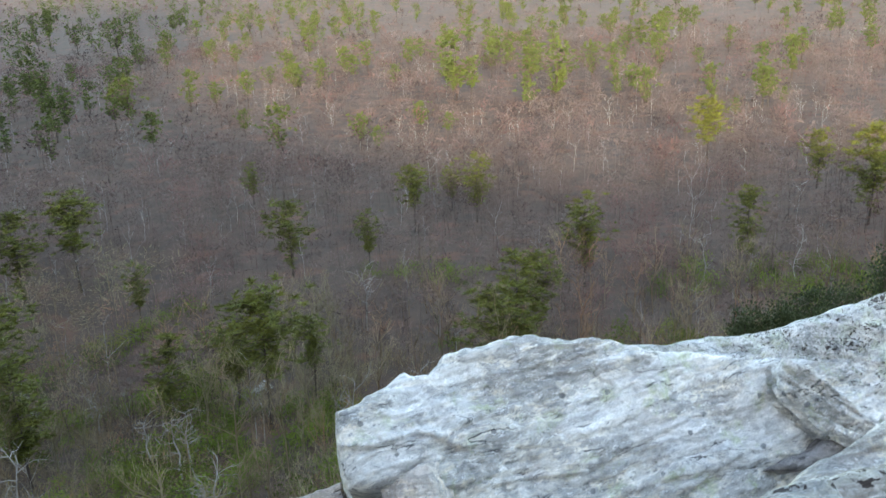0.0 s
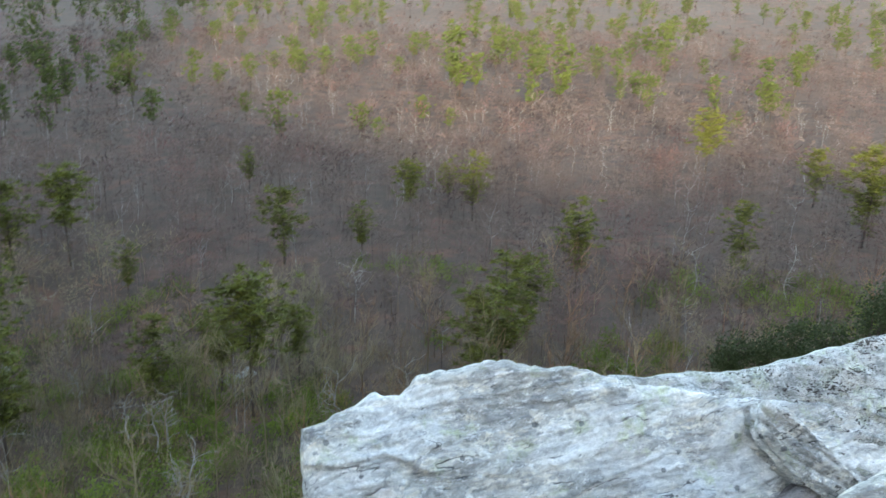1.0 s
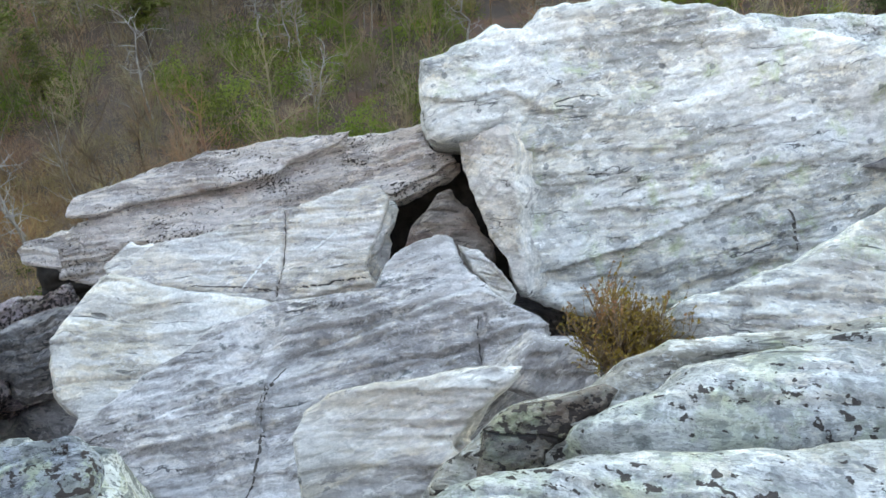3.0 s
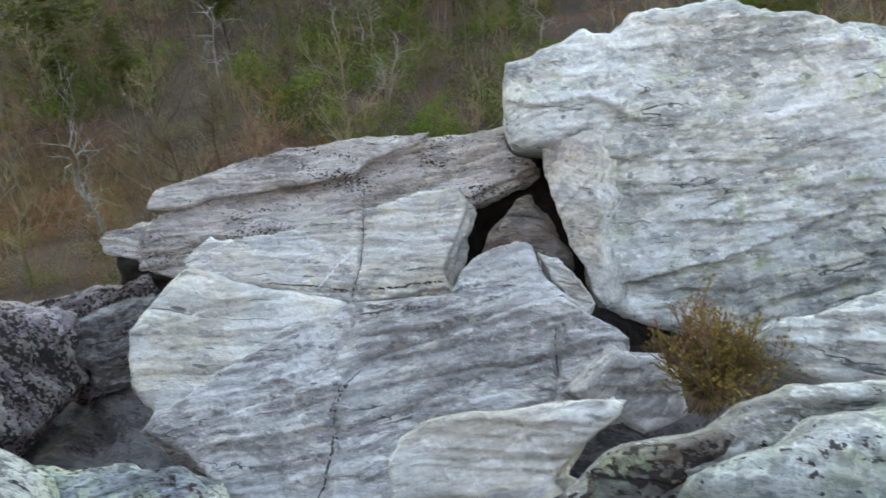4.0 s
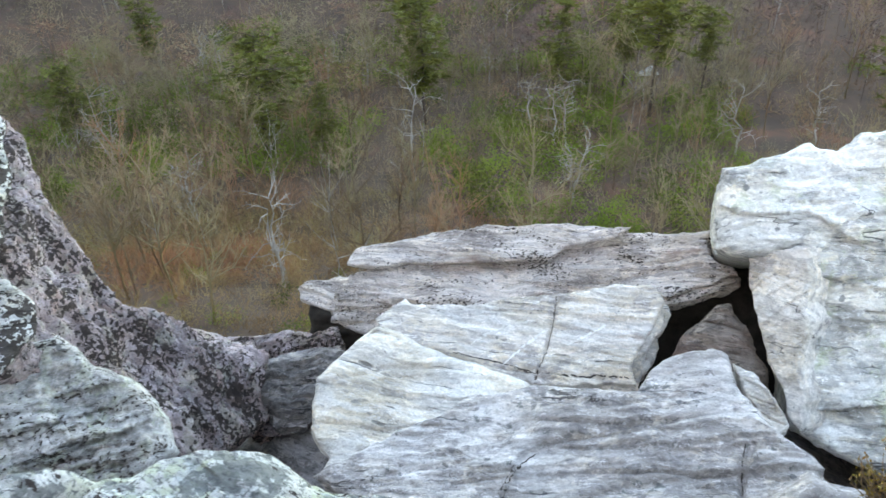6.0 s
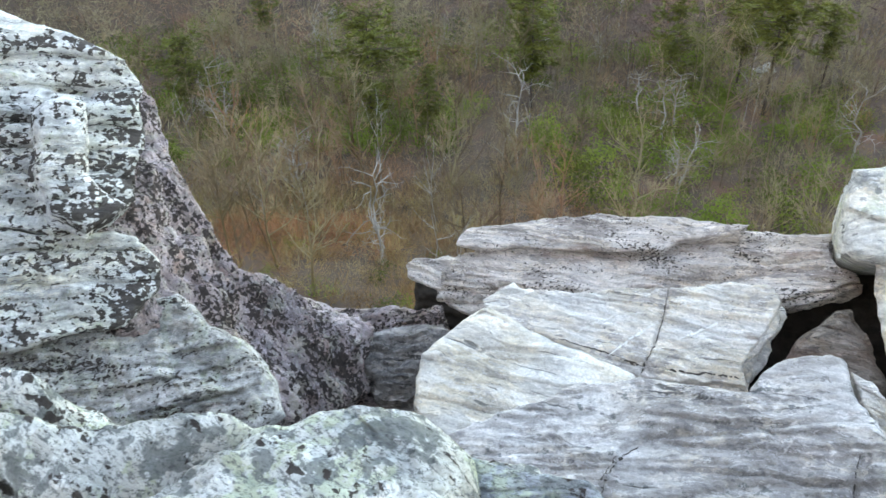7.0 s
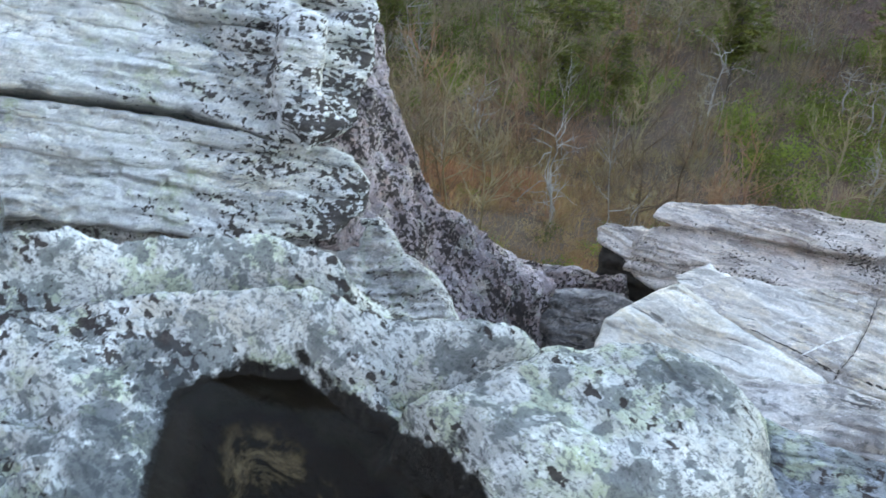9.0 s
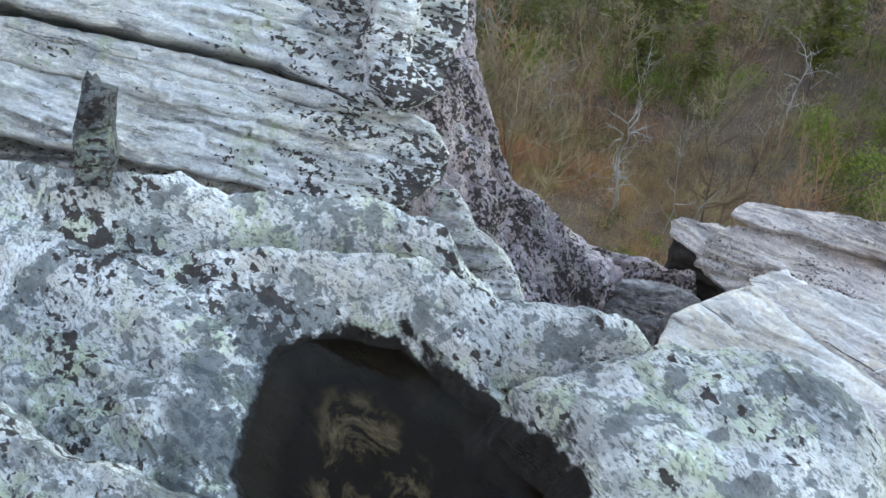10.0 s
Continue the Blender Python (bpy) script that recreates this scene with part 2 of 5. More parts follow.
    nt.links.new(node(nt, "ShaderNodeBump", {"Height": h, "Strength": 1.0, "Distance": 1.0}).outputs[0], bsdf.inputs["Normal"])
    return m


def twig_material(name, a, b, c, scale=0.1):
    """Twigs: patches of three browns; light comes round them as round a thin rod."""
    m, nt, bsdf = material(name)
    co = node(nt, "ShaderNodeTexCoord").outputs["Object"]
    col = blend(nt, ramp(nt, noise_tex(nt, co, scale, 4, 0.6), 0.42, 0.58), a, b)
    col = blend(nt, ramp(nt, noise_tex(nt, scaled(nt, co, 1, 1, 1, 13), scale * 0.8, 4, 0.6), 0.54, 0.62), col, c)
    tone = node(nt, "ShaderNodeAttribute")
    tone.attribute_name = "tone"
    col = blend(nt, ramp(nt, tone.outputs["Fac"], 0.0, 0.45), tuple(0.5 * v for v in a), col)
    col = blend(nt, maths(nt, "MULTIPLY", ramp(nt, tone.outputs["Fac"], 0.7, 1.0), 0.6), col, tuple(1.45 * v for v in b))
    bsdf.inputs["Roughness"].default_value = 0.9
    bsdf.inputs["Specular IOR Level"].default_value = 0.1
    nt.links.new(col, bsdf.inputs["Base Color"])
    glow = node(nt, "ShaderNodeBsdfTranslucent", {"Color": col})
    both = node(nt, "ShaderNodeMixShader", {0: 0.5})
    nt.links.new(bsdf.outputs[0], both.inputs[1])
    nt.links.new(glow.outputs[0], both.inputs[2])
    nt.links.new(both.outputs[0], nt.nodes["Material Output"].inputs[0])
    return m


def plain_material(name, a, b, scale=3.0, rough=0.8, bump=0.0, c=None):
    """Two colours in uneven patches; c: a third, rarer one."""
    m, nt, bsdf = material(name)
    co = node(nt, "ShaderNodeTexCoord").outputs["Object"]
    n1 = noise_tex(nt, co, scale, 5, 0.65)
    col = blend(nt, ramp(nt, n1, 0.36, 0.64), a, b)
    if c:
        n2 = noise_tex(nt, scaled(nt, co, 1, 1, 1, 13), scale * 0.6, 4, 0.6)
        col = blend(nt, ramp(nt, n2, 0.56, 0.66), col, c)
    nt.links.new(col, bsdf.inputs["Base Color"])
    bsdf.inputs["Roughness"].default_value = rough
    bsdf.inputs["Specular IOR Level"].default_value = 0.2
    if bump:
        nt.links.new(node(nt, "ShaderNodeBump", {"Height": noise_tex(nt, co, scale * 8, 6, 0.7), "Strength": 0.6, "Distance": bump}).outputs[0], bsdf.inputs["Normal"])
    return m


M_BLOCK = rock_material("pale_quartzite", (0.679, 0.659, 0.632), (0.36, 0.35, 0.34), 0.52, green=0.35, blots=0.05, grain=3.4, cream=0.6, dots=1.0, turn=0.1)
M_RIDGE = rock_material("ridge_quartzite", (0.656, 0.627, 0.599), (0.28, 0.25, 0.22), 0.6, green=0.1, spots=0.3, grain=5, stain=0.3, cream=0.5, shift=75, mosaic=0.2, spot_size=24)
M_SLAB = rock_material("layered_quartzite", (0.63, 0.555, 0.515), (0.33, 0.278, 0.262), 0.48, spots=0.2, grain=9, stain=0.45, cream=0.4, shift=5, spot_size=24, flake=2.6, turn=0.37)
M_CREAM = rock_material("cream_quartzite", (0.70, 0.64, 0.59), (0.42, 0.37, 0.35), 0.3, grain=4.5, stain=0.18, cream=0.45, shift=15, dots=0.5, flake=1.8, turn=0.38)
M_GREY = rock_material("grey_quartzite", (0.62, 0.565, 0.535), (0.325, 0.288, 0.278), 0.60, blots=0.35, grain=3.2, cream=0.35, shift=25, dots=0.8, turn=0.6)
M_CREAM_END = rock_material("smooth_cream_quartzite", (0.63, 0.58, 0.53), (0.40, 0.355, 0.325), 0.2, grain=2.8, stain=0.15, cream=0.5, shift=19, flake=1.2, turn=0.38)
M_SPOT = rock_material("lichen_spotted_quartzite", (0.648, 0.63, 0.612), (0.33, 0.325, 0.33), 0.30, green=0.3, spots=0.52, grain=7, cream=0.35, shift=35, mosaic=0.2, spot_size=13, drift=0.24, turn=-0.34)
M_DARK = rock_material("dark_lichen_rock", (0.44, 0.355, 0.36), (0.15, 0.115, 0.12), 0.55, spots=0.92, stain=1.0, grain=4, cream=0.2, shift=45, spot_size=15, flake=2.2, mosaic=0.3, turn=1.1)
M_LEDGE = rock_material("lichen_crusted_ledge", (0.576, 0.565, 0.54), (0.36, 0.355, 0.35), 0.48, green=0.3, spots=0.25, grain=2.2, cream=0.3, shift=55, mosaic=0.6, spot_size=22, flake=1.1)
M_LEDGE_WET = rock_material("lichen_crusted_ledge_wet", (0.57, 0.565, 0.54), (0.30, 0.305, 0.30), 0.25, green=0.4, spots=0.2, grain=1.6, cream=0.2, shift=55, wet=True, mosaic=1.0, spot_size=22, flake=0.9)
# Cliff rock with the shade of the gaps put into its colour.
M_GAP_SHADE = rock_material("cliff_rock_gap_shade", (0.29, 0.26, 0.25), (0.11, 0.098, 0.095), 0.6, grain=3, stain=0.4, cream=0.2, shift=65)
# Brown of the rock itself, darkened further for the crevice's deep shade.
M_BROWN_SHADED = rock_material("brown_rock_shaded", (0.29, 0.235, 0.205), (0.10, 0.08, 0.072), 0.6, grain=8, stain=0.6, cream=0.4, shift=67)
# Greys lowered for the shade the tower's bands throw on its foot.
M_FOOT = rock_material("shaded_grey_rock", (0.46, 0.432, 0.419), (0.24, 0.225, 0.22), 0.5, green=0.2, spots=0.35, grain=2.2, cream=0.3, stain=0.2, shift=85, mosaic=0.35, spot_size=18, turn=-0.25)
# Painted shade: near-black for the crevice's depth and below the slab ends.
M_CREVICE_SHADE = plain_material("crevice_shade", (0.045, 0.036, 0.030), (0.022, 0.018, 0.015), 6.0, 0.95, bump=0.05)
M_RUSTY = rock_material("rusty_lichen_rock", (0.30, 0.245, 0.20), (0.10, 0.085, 0.072), 0.6, green=0.25, spots=0.6, grain=3, cream=0.4, stain=0.5, shift=105, mosaic=0.3, spot_size=26)
M_SLATE = rock_material("blue_grey_crusted_rock", (0.30, 0.315, 0.34), (0.085, 0.09, 0.10), 0.6, green=0.2, spots=0.4, grain=3, shift=115, mosaic=0.8, spot_size=26)
M_GROUND = plain_material("leaf_litter", (0.098, 0.060, 0.042), (0.060, 0.040, 0.029), 0.25, 0.95, c=(0.125, 0.062, 0.040))
M_TWIG = twig_material("bare_twigs", (0.125, 0.083, 0.072), (0.165, 0.118, 0.100), (0.185, 0.095, 0.082), 0.07)
M_NEARTWIG = twig_material("brown_twigs", (0.275, 0.190, 0.125), (0.235, 0.195, 0.115), (0.315, 0.172, 0.105), 0.09)
M_PALEWOOD = plain_material("bleached_wood", (0.36, 0.32, 0.28), (0.20, 0.17, 0.15), 0.8, 0.85)
M_BARK = plain_material("pine_bark", (0.055, 0.04, 0.033), (0.09, 0.065, 0.05), 2.0, 0.9)
M_NEEDLE = plain_material("pine_needles", (0.120, 0.122, 0.020), (0.072, 0.080, 0.015), 0.35, 0.7, c=(0.142, 0.134, 0.024))
M_HEMLOCK = plain_material("far_needles", (0.090, 0.108, 0.026), (0.058, 0.074, 0.019), 0.25, 0.8, c=(0.112, 0.122, 0.028))
M_YEW = plain_material("dark_needles", (0.045, 0.058, 0.018), (0.026, 0.036, 0.012), 1.2, 0.8, c=(0.062, 0.072, 0.020))
M_LAUREL = twig_material("laurel_leaves", (0.110, 0.148, 0.024), (0.165, 0.200, 0.036), (0.195, 0.180, 0.045), 0.12)
M_BRUSH = twig_material("dry_brush", (0.27, 0.155, 0.085), (0.24, 0.180, 0.080), (0.31, 0.140, 0.078), 0.12)
M_BUSHLEAF = plain_material("bush_leaves", (0.31, 0.175, 0.04), (0.22, 0.17, 0.03), 4.0, 0.7, c=(0.38, 0.185, 0.10))
M_BUSHSTEM = plain_material("bush_stems", (0.26, 0.17, 0.11), (0.18, 0.12, 0.08), 6.0, 0.8)
M_CREVICE = plain_material("dark_crack", (0.11, 0.09, 0.08), (0.06, 0.05, 0.045), 5.0, 0.9)
M_STUB = rock_material("dark_weathered_rock", (0.19, 0.195, 0.20), (0.07, 0.07, 0.07), 0.6, spots=0.4, grain=9, shift=95, mosaic=0.6, spot_size=30)
M_VEIN = plain_material("quartz_vein", (0.84, 0.80, 0.75), (0.70, 0.66, 0.61), 6.0, 0.8)


# ---- the ground: one sheet from the added, unseen ridge behind the camera, over the cliff, to the far valley ----
S_KNOTS = [-8, -4, 0, 1.5, 3, 5, 11.5, 14, 20, 50, 100, 200, 600, 1500, 4000]
Z_KNOTS = [1.5, -0.6, -2.2, -3.0, -7.5, -10.0, -11.0, -15, -25, -36, -42, -47, -47, -30, 10]


def ground_z(x, y):
    x, y = np.asarray(x, float), np.asarray(y, float)
    s = -0.35 * x + 0.94 * y
    z = np.interp(s, S_KNOTS, Z_KNOTS)
    # Unseen ridge, its height set to shade the rocks and the near valley.
    crest = np.clip(14.6 - 0.30 * x + 1.3 * np.clip(-85 - x, 0, 85), -4.0, 150.0)
    up = np.clip((-3.0 - y) / 27.0, 0, 1)
    z = z + np.clip(up * up * (3 - 2 * up), 0, 1) * (crest - z)
    far = np.clip((s - 16) / 40, 0, 1)
    p = np.stack([x / 70, y / 70, np.zeros_like(x)], -1).reshape(-1, 3)
    z = z + far * (3.5 * gnoise(p).reshape(x.shape) + 1.2 * gnoise(p * 4.1).reshape(x.shape))
    z = z - far * 9 * np.exp(-((x + 75) ** 2 + (y - 65) ** 2) / 55.0 ** 2)
    return z


def build_ground():
    rings = np.concatenate([np.arange(0, 16, 0.8), 16 * 1.06 ** np.arange(0, 96)])
    turns = np.linspace(0, 2 * np.pi, 220, endpoint=False)
    r, a = np.meshgrid(rings, turns, indexing="ij")
    x, y = r * np.sin(a) - 3, r * np.cos(a) + 6
    v = np.stack([x, y, ground_z(x, y)], -1).reshape(-1, 3)
    nr, na = r.shape
    i, j = np.meshgrid(np.arange(nr - 1), np.arange(na), indexing="ij")
    k = (j + 1) % na
    f = np.stack([i * na + j, i * na + k, (i + 1) * na + k, (i + 1) * na + j], -1).reshape(-1, 4)
    me = quick_mesh("ground", v, f, True)
    me.materials.append(M_GROUND)
    tagged(new("ground", me), "brown leaf-littered forest floor below a rocky cliff", "ground", kind="structure")


build_ground()


# ---- rocks ----
def inside(p, poly):
    hit = np.zeros(len(p), bool)
    for a, b in zip(poly, np.roll(poly, -1, 0)):
        c = (a[1] > p[:, 1]) != (b[1] > p[:, 1])
        d = b[1] - a[1] if abs(b[1] - a[1]) > 1e-9 else 1e-9
        hit ^= c & (p[:, 0] < (b[0] - a[0]) * (p[:, 1] - a[1]) / d + a[0])
    return hit


def edge_distance(p, poly):
    best = np.full(len(p), 1e9)
    for a, b in zip(poly, np.roll(poly, -1, 0)):
        ab = b - a
        t = np.clip(((p - a) @ ab) / max(ab @ ab, 1e-12), 0, 1)
        best = np.minimum(best, np.linalg.norm(p - a - t[:, None] * ab, axis=1))
    return best


def frame_of(origin, normal):
    n = Vector(normal).normalized()
    u = Vector((0, 0, 1)).cross(n).normalized()
    v = n.cross(u)
    return Matrix(((u.x, v.x, n.x, origin[0]), (u.y, v.y, n.y, origin[1]), (u.z, v.z, n.z, origin[2]), (0, 0, 0, 1)))


def relief_of(p2, d, seed, tilt, bevel, relief, layers, period, carve):
    """Height of a weathered face: broad swells, stepped plates along the grain, partings, and what was carved by name."""
    flat = np.full(len(p2), float(seed))
    ca, sa = math.cos(tilt), math.sin(tilt)
    along = p2[:, 0] * ca + p2[:, 1] * sa
    across = -p2[:, 0] * sa + p2[:, 1] * ca
    across = across + 0.14 * fbm(np.column_stack([p2 * 0.55, flat * 1.3]), 3) + 0.05 * fbm(np.column_stack([along * 1.2, across * 2.5, flat]), 4, 0.6)
    calm = np.clip(0.75 + 1.5 * gnoise(np.column_stack([p2 * 0.7, flat * 4.1 + 9])), 0.15, 1.25)
    z = relief * 2 * fbm(np.column_stack([p2 * 0.9, flat * 7.7]), 5, 0.55)
    for k, (grow, high) in enumerate(((1.0, 0.62), (0.42, 0.5), (0.17, 0.28))):
        a = across / (period * grow) + 0.7 * gnoise(np.column_stack([along * 0.5 / grow, across * 0.8, flat + k * 5]))
        row = np.floor(a)
        f = a - row
        cell = along / (period * grow * 5.5) + 0.37 * row + 0.5 * gnoise(np.column_stack([along * 1.3 / grow, across * 2.0 / grow, flat + 31 + k]))
        step_h = GRADS[(row.astype(int) * 37 + np.floor(cell).astype(int) * 101 + seed * 13 + k * 59) & 255, 0]
        lip = 1.4 * np.clip(1 - f / 0.8, 0, 1) ** 2 - 0.9 * np.clip((f - 0.86) / 0.14, 0, 1)
        z = z + layers * high * calm * (0.75 * step_h + 0.55 * lip)
    z = z + layers * 0.6 * fbm(np.column_stack([along * 0.45, across / period, flat * 2.9]), 5, 0.62)
    gap = np.abs(gnoise(np.column_stack([along * 0.22, across * 0.9 / max(period, 0.2) ** 0.5, flat + 77])))
    z = z - layers * 0.9 * np.clip(1 - gap / 0.025, 0, 1) * np.clip(calm, 0, 1)
    z = z + 0.10 * layers * fbm(np.column_stack([p2 * 14, flat]), 3, 0.6)
    z = z * (0.3 + 0.7 * np.clip(d / (bevel * 1.5), 0, 1))
    for kind, path, deep, wide in carve:
        path = np.array(path, float)
        q = p2 + 0.025 * np.column_stack([fbm(np.column_stack([p2 * 4, flat]), 3), fbm(np.column_stack([p2 * 4, flat + 50]), 3)])
        best, side = np.full(len(p2), 1e9), np.ones(len(p2))
        for a, b in zip(path, path[1:]):
            ab = b - a
            t = ((q - a) @ ab) / (ab @ ab)
            away = q - a - np.clip(t, 0, 1)[:, None] * ab
            dist = np.linalg.norm(away, axis=1)
            near = dist < best
            side = np.where(near, np.sign(ab[0] * away[:, 1] - ab[1] * away[:, 0]), side)
            best = np.where(near, dist, best)
        if kind == "groove":
            z = z - deep * np.exp(-(best / wide) ** 2)
        else:
            z = z - deep * np.where(side < 0, np.exp(-best / wide), -0.35 * np.exp(-best / (wide * 0.5)))
    return z


def halved(p2, d, tris, loop):
    """Each triangle split in four; the rim gains the middles of its edges."""
    tris = np.asarray(tris)
    pairs = np.sort(np.concatenate([tris[:, [0, 1]], tris[:, [1, 2]], tris[:, [2, 0]]]), axis=1)
    edges, where = np.unique(pairs, axis=0, return_inverse=True)
    n, k = len(p2), len(tris)
    where = np.asarray(where).ravel()
    ab, bc, ca = n + where[:k], n + where[k:2 * k], n + where[2 * k:]
    p = np.concatenate([p2, (p2[edges[:, 0]] + p2[edges[:, 1]]) / 2])
    dd = np.concatenate([d, (d[edges[:, 0]] + d[edges[:, 1]]) / 2])
    look_up = {(int(e[0]), int(e[1])): n + i for i, e in enumerate(edges)}
    rim = []
    for a, b in zip(loop, loop[1:] + loop[:1]):
        rim.append(a)
        mid = look_up.get((min(a, b), max(a, b)))
        if mid is not None:
            rim.append(mid)
            dd[mid] = 0.0
    a, b, c = tris.T
    t = np.concatenate([np.column_stack(x) for x in ((a, ab, ca), (ab, b, bc), (ca, bc, c), (ab, bc, ca))])
    return p, dd, t, rim


def rock(name, label, mat, origin, normal, outline, thick=1.2, step=0.06, bevel=0.25, relief=0.08, layers=0.05, period=0.4, ragged=0.05, shrink=0.12, seed=0, category="rock", tilt=0.0, bulge=0.0, part_of=None, carve=(), split=1):
    """A slab of foliated rock: an uneven face with a ragged, rounded outline, layered sides and a closed back."""
    from mathutils.geometry import delaunay_2d_cdt
    poly = np.array(outline, float)
    if ((poly[:, 0] * np.roll(poly[:, 1], -1) - np.roll(poly[:, 0], -1) * poly[:, 1]).sum()) < 0:
        poly = poly[::-1]
    pts = []
    for a, b in zip(poly, np.roll(poly, -1, 0)):
        k = max(1, int(np.linalg.norm(b - a) / step))
        pts += [a + (b - a) * i / k for i in range(k)]
    pts = np.array(pts)
    q = np.column_stack([pts * 2.2, np.full(len(pts), seed * 3.1)])
    pts = pts + ragged * np.column_stack([fbm(q, 4, 0.6), fbm(q + 40, 4, 0.6)])
    lo, hi = pts.min(0), pts.max(0)
    gx, gy = np.meshgrid(np.arange(lo[0], hi[0], step), np.arange(lo[1], hi[1], step * 0.87), indexing="ij")
    gx = gx + (np.arange(gx.shape[1]) % 2) * step * 0.5
    g = np.column_stack([gx.ravel(), gy.ravel()]) + np.random.RandomState(seed).uniform(-0.2, 0.2, (gx.size, 2)) * step
    g = g[inside(g, pts)]
    g = g[edge_distance(g, pts) > step * 0.6]
    m = len(pts)
    allp = np.concatenate([pts, g])
    res = delaunay_2d_cdt([Vector(p) for p in allp], [(i, (i + 1) % m) for i in range(m)], [], 1, 1e-6)
    p2, tris, orig = np.array([tuple(v) for v in res[0]]), [tuple(f) for f in res[2]], res[3]
    back = {}
    for new_i, olds in enumerate(orig):
        for o in olds:
            back[o] = new_i
    loop = [back[i] for i in range(m) if i in back]
    d = edge_distance(p2, pts)
    for _ in range(split):
        p2, d, tris, loop = halved(p2, d, tris, loop)
    e = np.clip(d / bevel, 0, 1)
    z = -bevel * (1 - np.sqrt(np.clip(1 - (1 - e) ** 2, 0, 1)))
    z = z + relief_of(p2, d, seed, tilt, bevel, relief, layers, period, carve)
    z = z + bulge * (1 - (1 - np.clip(d / max(d.max(), 1e-6), 0, 1)) ** 2)
    verts = [np.column_stack([p2, z])]
    count, centre = len(p2), pts.mean(0)
    prev = np.array(loop)
    rings = max(4, min(22, int(thick / 0.05)))
    rim = verts[0][loop]
    faces = [np.asarray(tris)]
    away = rim[:, :2] - centre
    away = away / np.maximum(np.linalg.norm(away, axis=1), 1e-6)[:, None]
    for r in range(1, rings + 1):
        t = (r / rings) ** 1.3
        band = np.column_stack([rim[:, 0] * 0.6, rim[:, 1] * 0.6, np.full(len(rim), -thick * t / (0.10 if thick < 2 else 0.3) + seed * 5)])
        out = layers * (1.5 if thick < 2 else 0.8) * fbm(band, 4, 0.65) - shrink * thick * t
        ring = np.column_stack([rim[:, :2] + away * out[:, None], rim[:, 2] - thick * t])
        verts.append(ring)
        cur = np.arange(count, count + len(ring))
        count += len(ring)
        nxt_p, nxt_c = np.roll(prev, -1), np.roll(cur, -1)
        faces += [np.column_stack([prev, cur, nxt_c]), np.column_stack([prev, nxt_c, nxt_p])]
        prev = cur
    verts.append(np.array([[*centre, -thick * 1.02]]))
    faces.append(np.column_stack([prev, np.full(len(prev), count), np.roll(prev, -1)]))
    faces = np.concatenate(faces)
    me = quick_mesh(name, np.concatenate(verts), faces, True)
    me.polygons.foreach_set("use_smooth", np.arange(len(faces)) < len(tris))
    me.materials.append(mat)
    ob = new(name, me)
    if part_of:
        ob.parent = part_of
        ob.matrix_basis = Matrix.Translation(-part_of.location) @ frame_of(origin, normal)
        return tagged(ob, label)
    ob.matrix_world = frame_of(origin, normal)
    return tagged(ob, label, category)


def stack(name, label, mat, origin, normal, outline, plies, ply, seed, spread=0.07, out=0.1, carve=(), last=2.5, **more):
    """A slab split into thin plies, each with a ragged edge of its own."""
    root = tagged(new(name), label, "rock")
    root.location = origin
    made = []
    rng, n = np.random.RandomState(seed), Vector(normal).normalized()
    poly = np.array(outline)
    for k in range(plies):
        edge = poly + (rng.normal(size=poly.shape) * spread if k else 0)
        edge[:, 1] -= (out * k * 0.6 + (rng.uniform(-0.11, 0.07) if k else 0.0)) * (poly[:, 1] < poly[:, 1].mean())
        made.append(rock("layer", "", mat, Vector(origin) - n * (k * ply), normal, edge, thick=ply * (1.02 if k < plies - 1 else last), seed=seed * 10 + k, part_of=root, carve=() if k else carve, split=0 if k else 1, **more))
    return made[0]


def seam(ply, path, width, mat, name, label, raise_by=0.004):
    """A thin crack or vein that follows the face of a rock along a path in its own plane."""
    from mathutils.bvhtree import BVHTree
    tree = BVHTree.FromPolygons([v.co for v in ply.data.vertices], [tuple(p.vertices) for p in ply.data.polygons])
    rng, pts = np.random.RandomState(len(path)), []
    for a, b in zip(np.array(path), np.array(path)[1:]):
        k = max(2, int(np.linalg.norm(b - a) / 0.04))
        pts += [a + (b - a) * i / k for i in range(k)]
    verts, faces = [], []
    for i, p in enumerate(pts):
        q = pts[min(i + 1, len(pts) - 1)] - pts[max(i - 1, 0)]
        side = np.array([-q[1], q[0]]) / max(np.linalg.norm(q), 1e-6)
        p = p + side * rng.normal() * width * 0.2
        w = width * (0.35 + 0.65 * math.sin(math.pi * (i + 0.5) / len(pts))) * rng.uniform(0.6, 1.3)
        for s in (-0.5, 0.5):
            e = p + side * w * s
            hit = tree.ray_cast(Vector((e[0], e[1], 3)), Vector((0, 0, -1)))[0]
            z = hit.z if hit else 0.0
            verts += [(e[0], e[1], z + raise_by), (e[0], e[1], z - 0.03)]
    for i in range(len(pts) - 1):
        o = 4 * i
        faces += [(o, o + 2, o + 6, o + 4), (o + 1, o, o + 4, o + 5), (o + 2, o + 3, o + 7, o + 6)]
    mesh_part(name, quick_mesh(name, verts, faces), mat, ply, label)


def cut(poly, lo, hi, tilt):
    """The part of a polygon whose height across the tilted grain lies between lo and hi."""
    up = np.array([-math.sin(tilt), math.cos(tilt)])
    for level, sign in ((lo, 1), (hi, -1)):
        out = []
        for a, b in zip(poly, np.roll(poly, -1, 0)):
            da, db = sign * (a @ up - level), sign * (b @ up - level)
            if da >= 0:
                out.append(a)
            if (da >= 0) != (db >= 0):
                out.append(a + (b - a) * da / (da - db))
        if len(out) < 3:
            return None
        poly = np.array(out)
    return poly


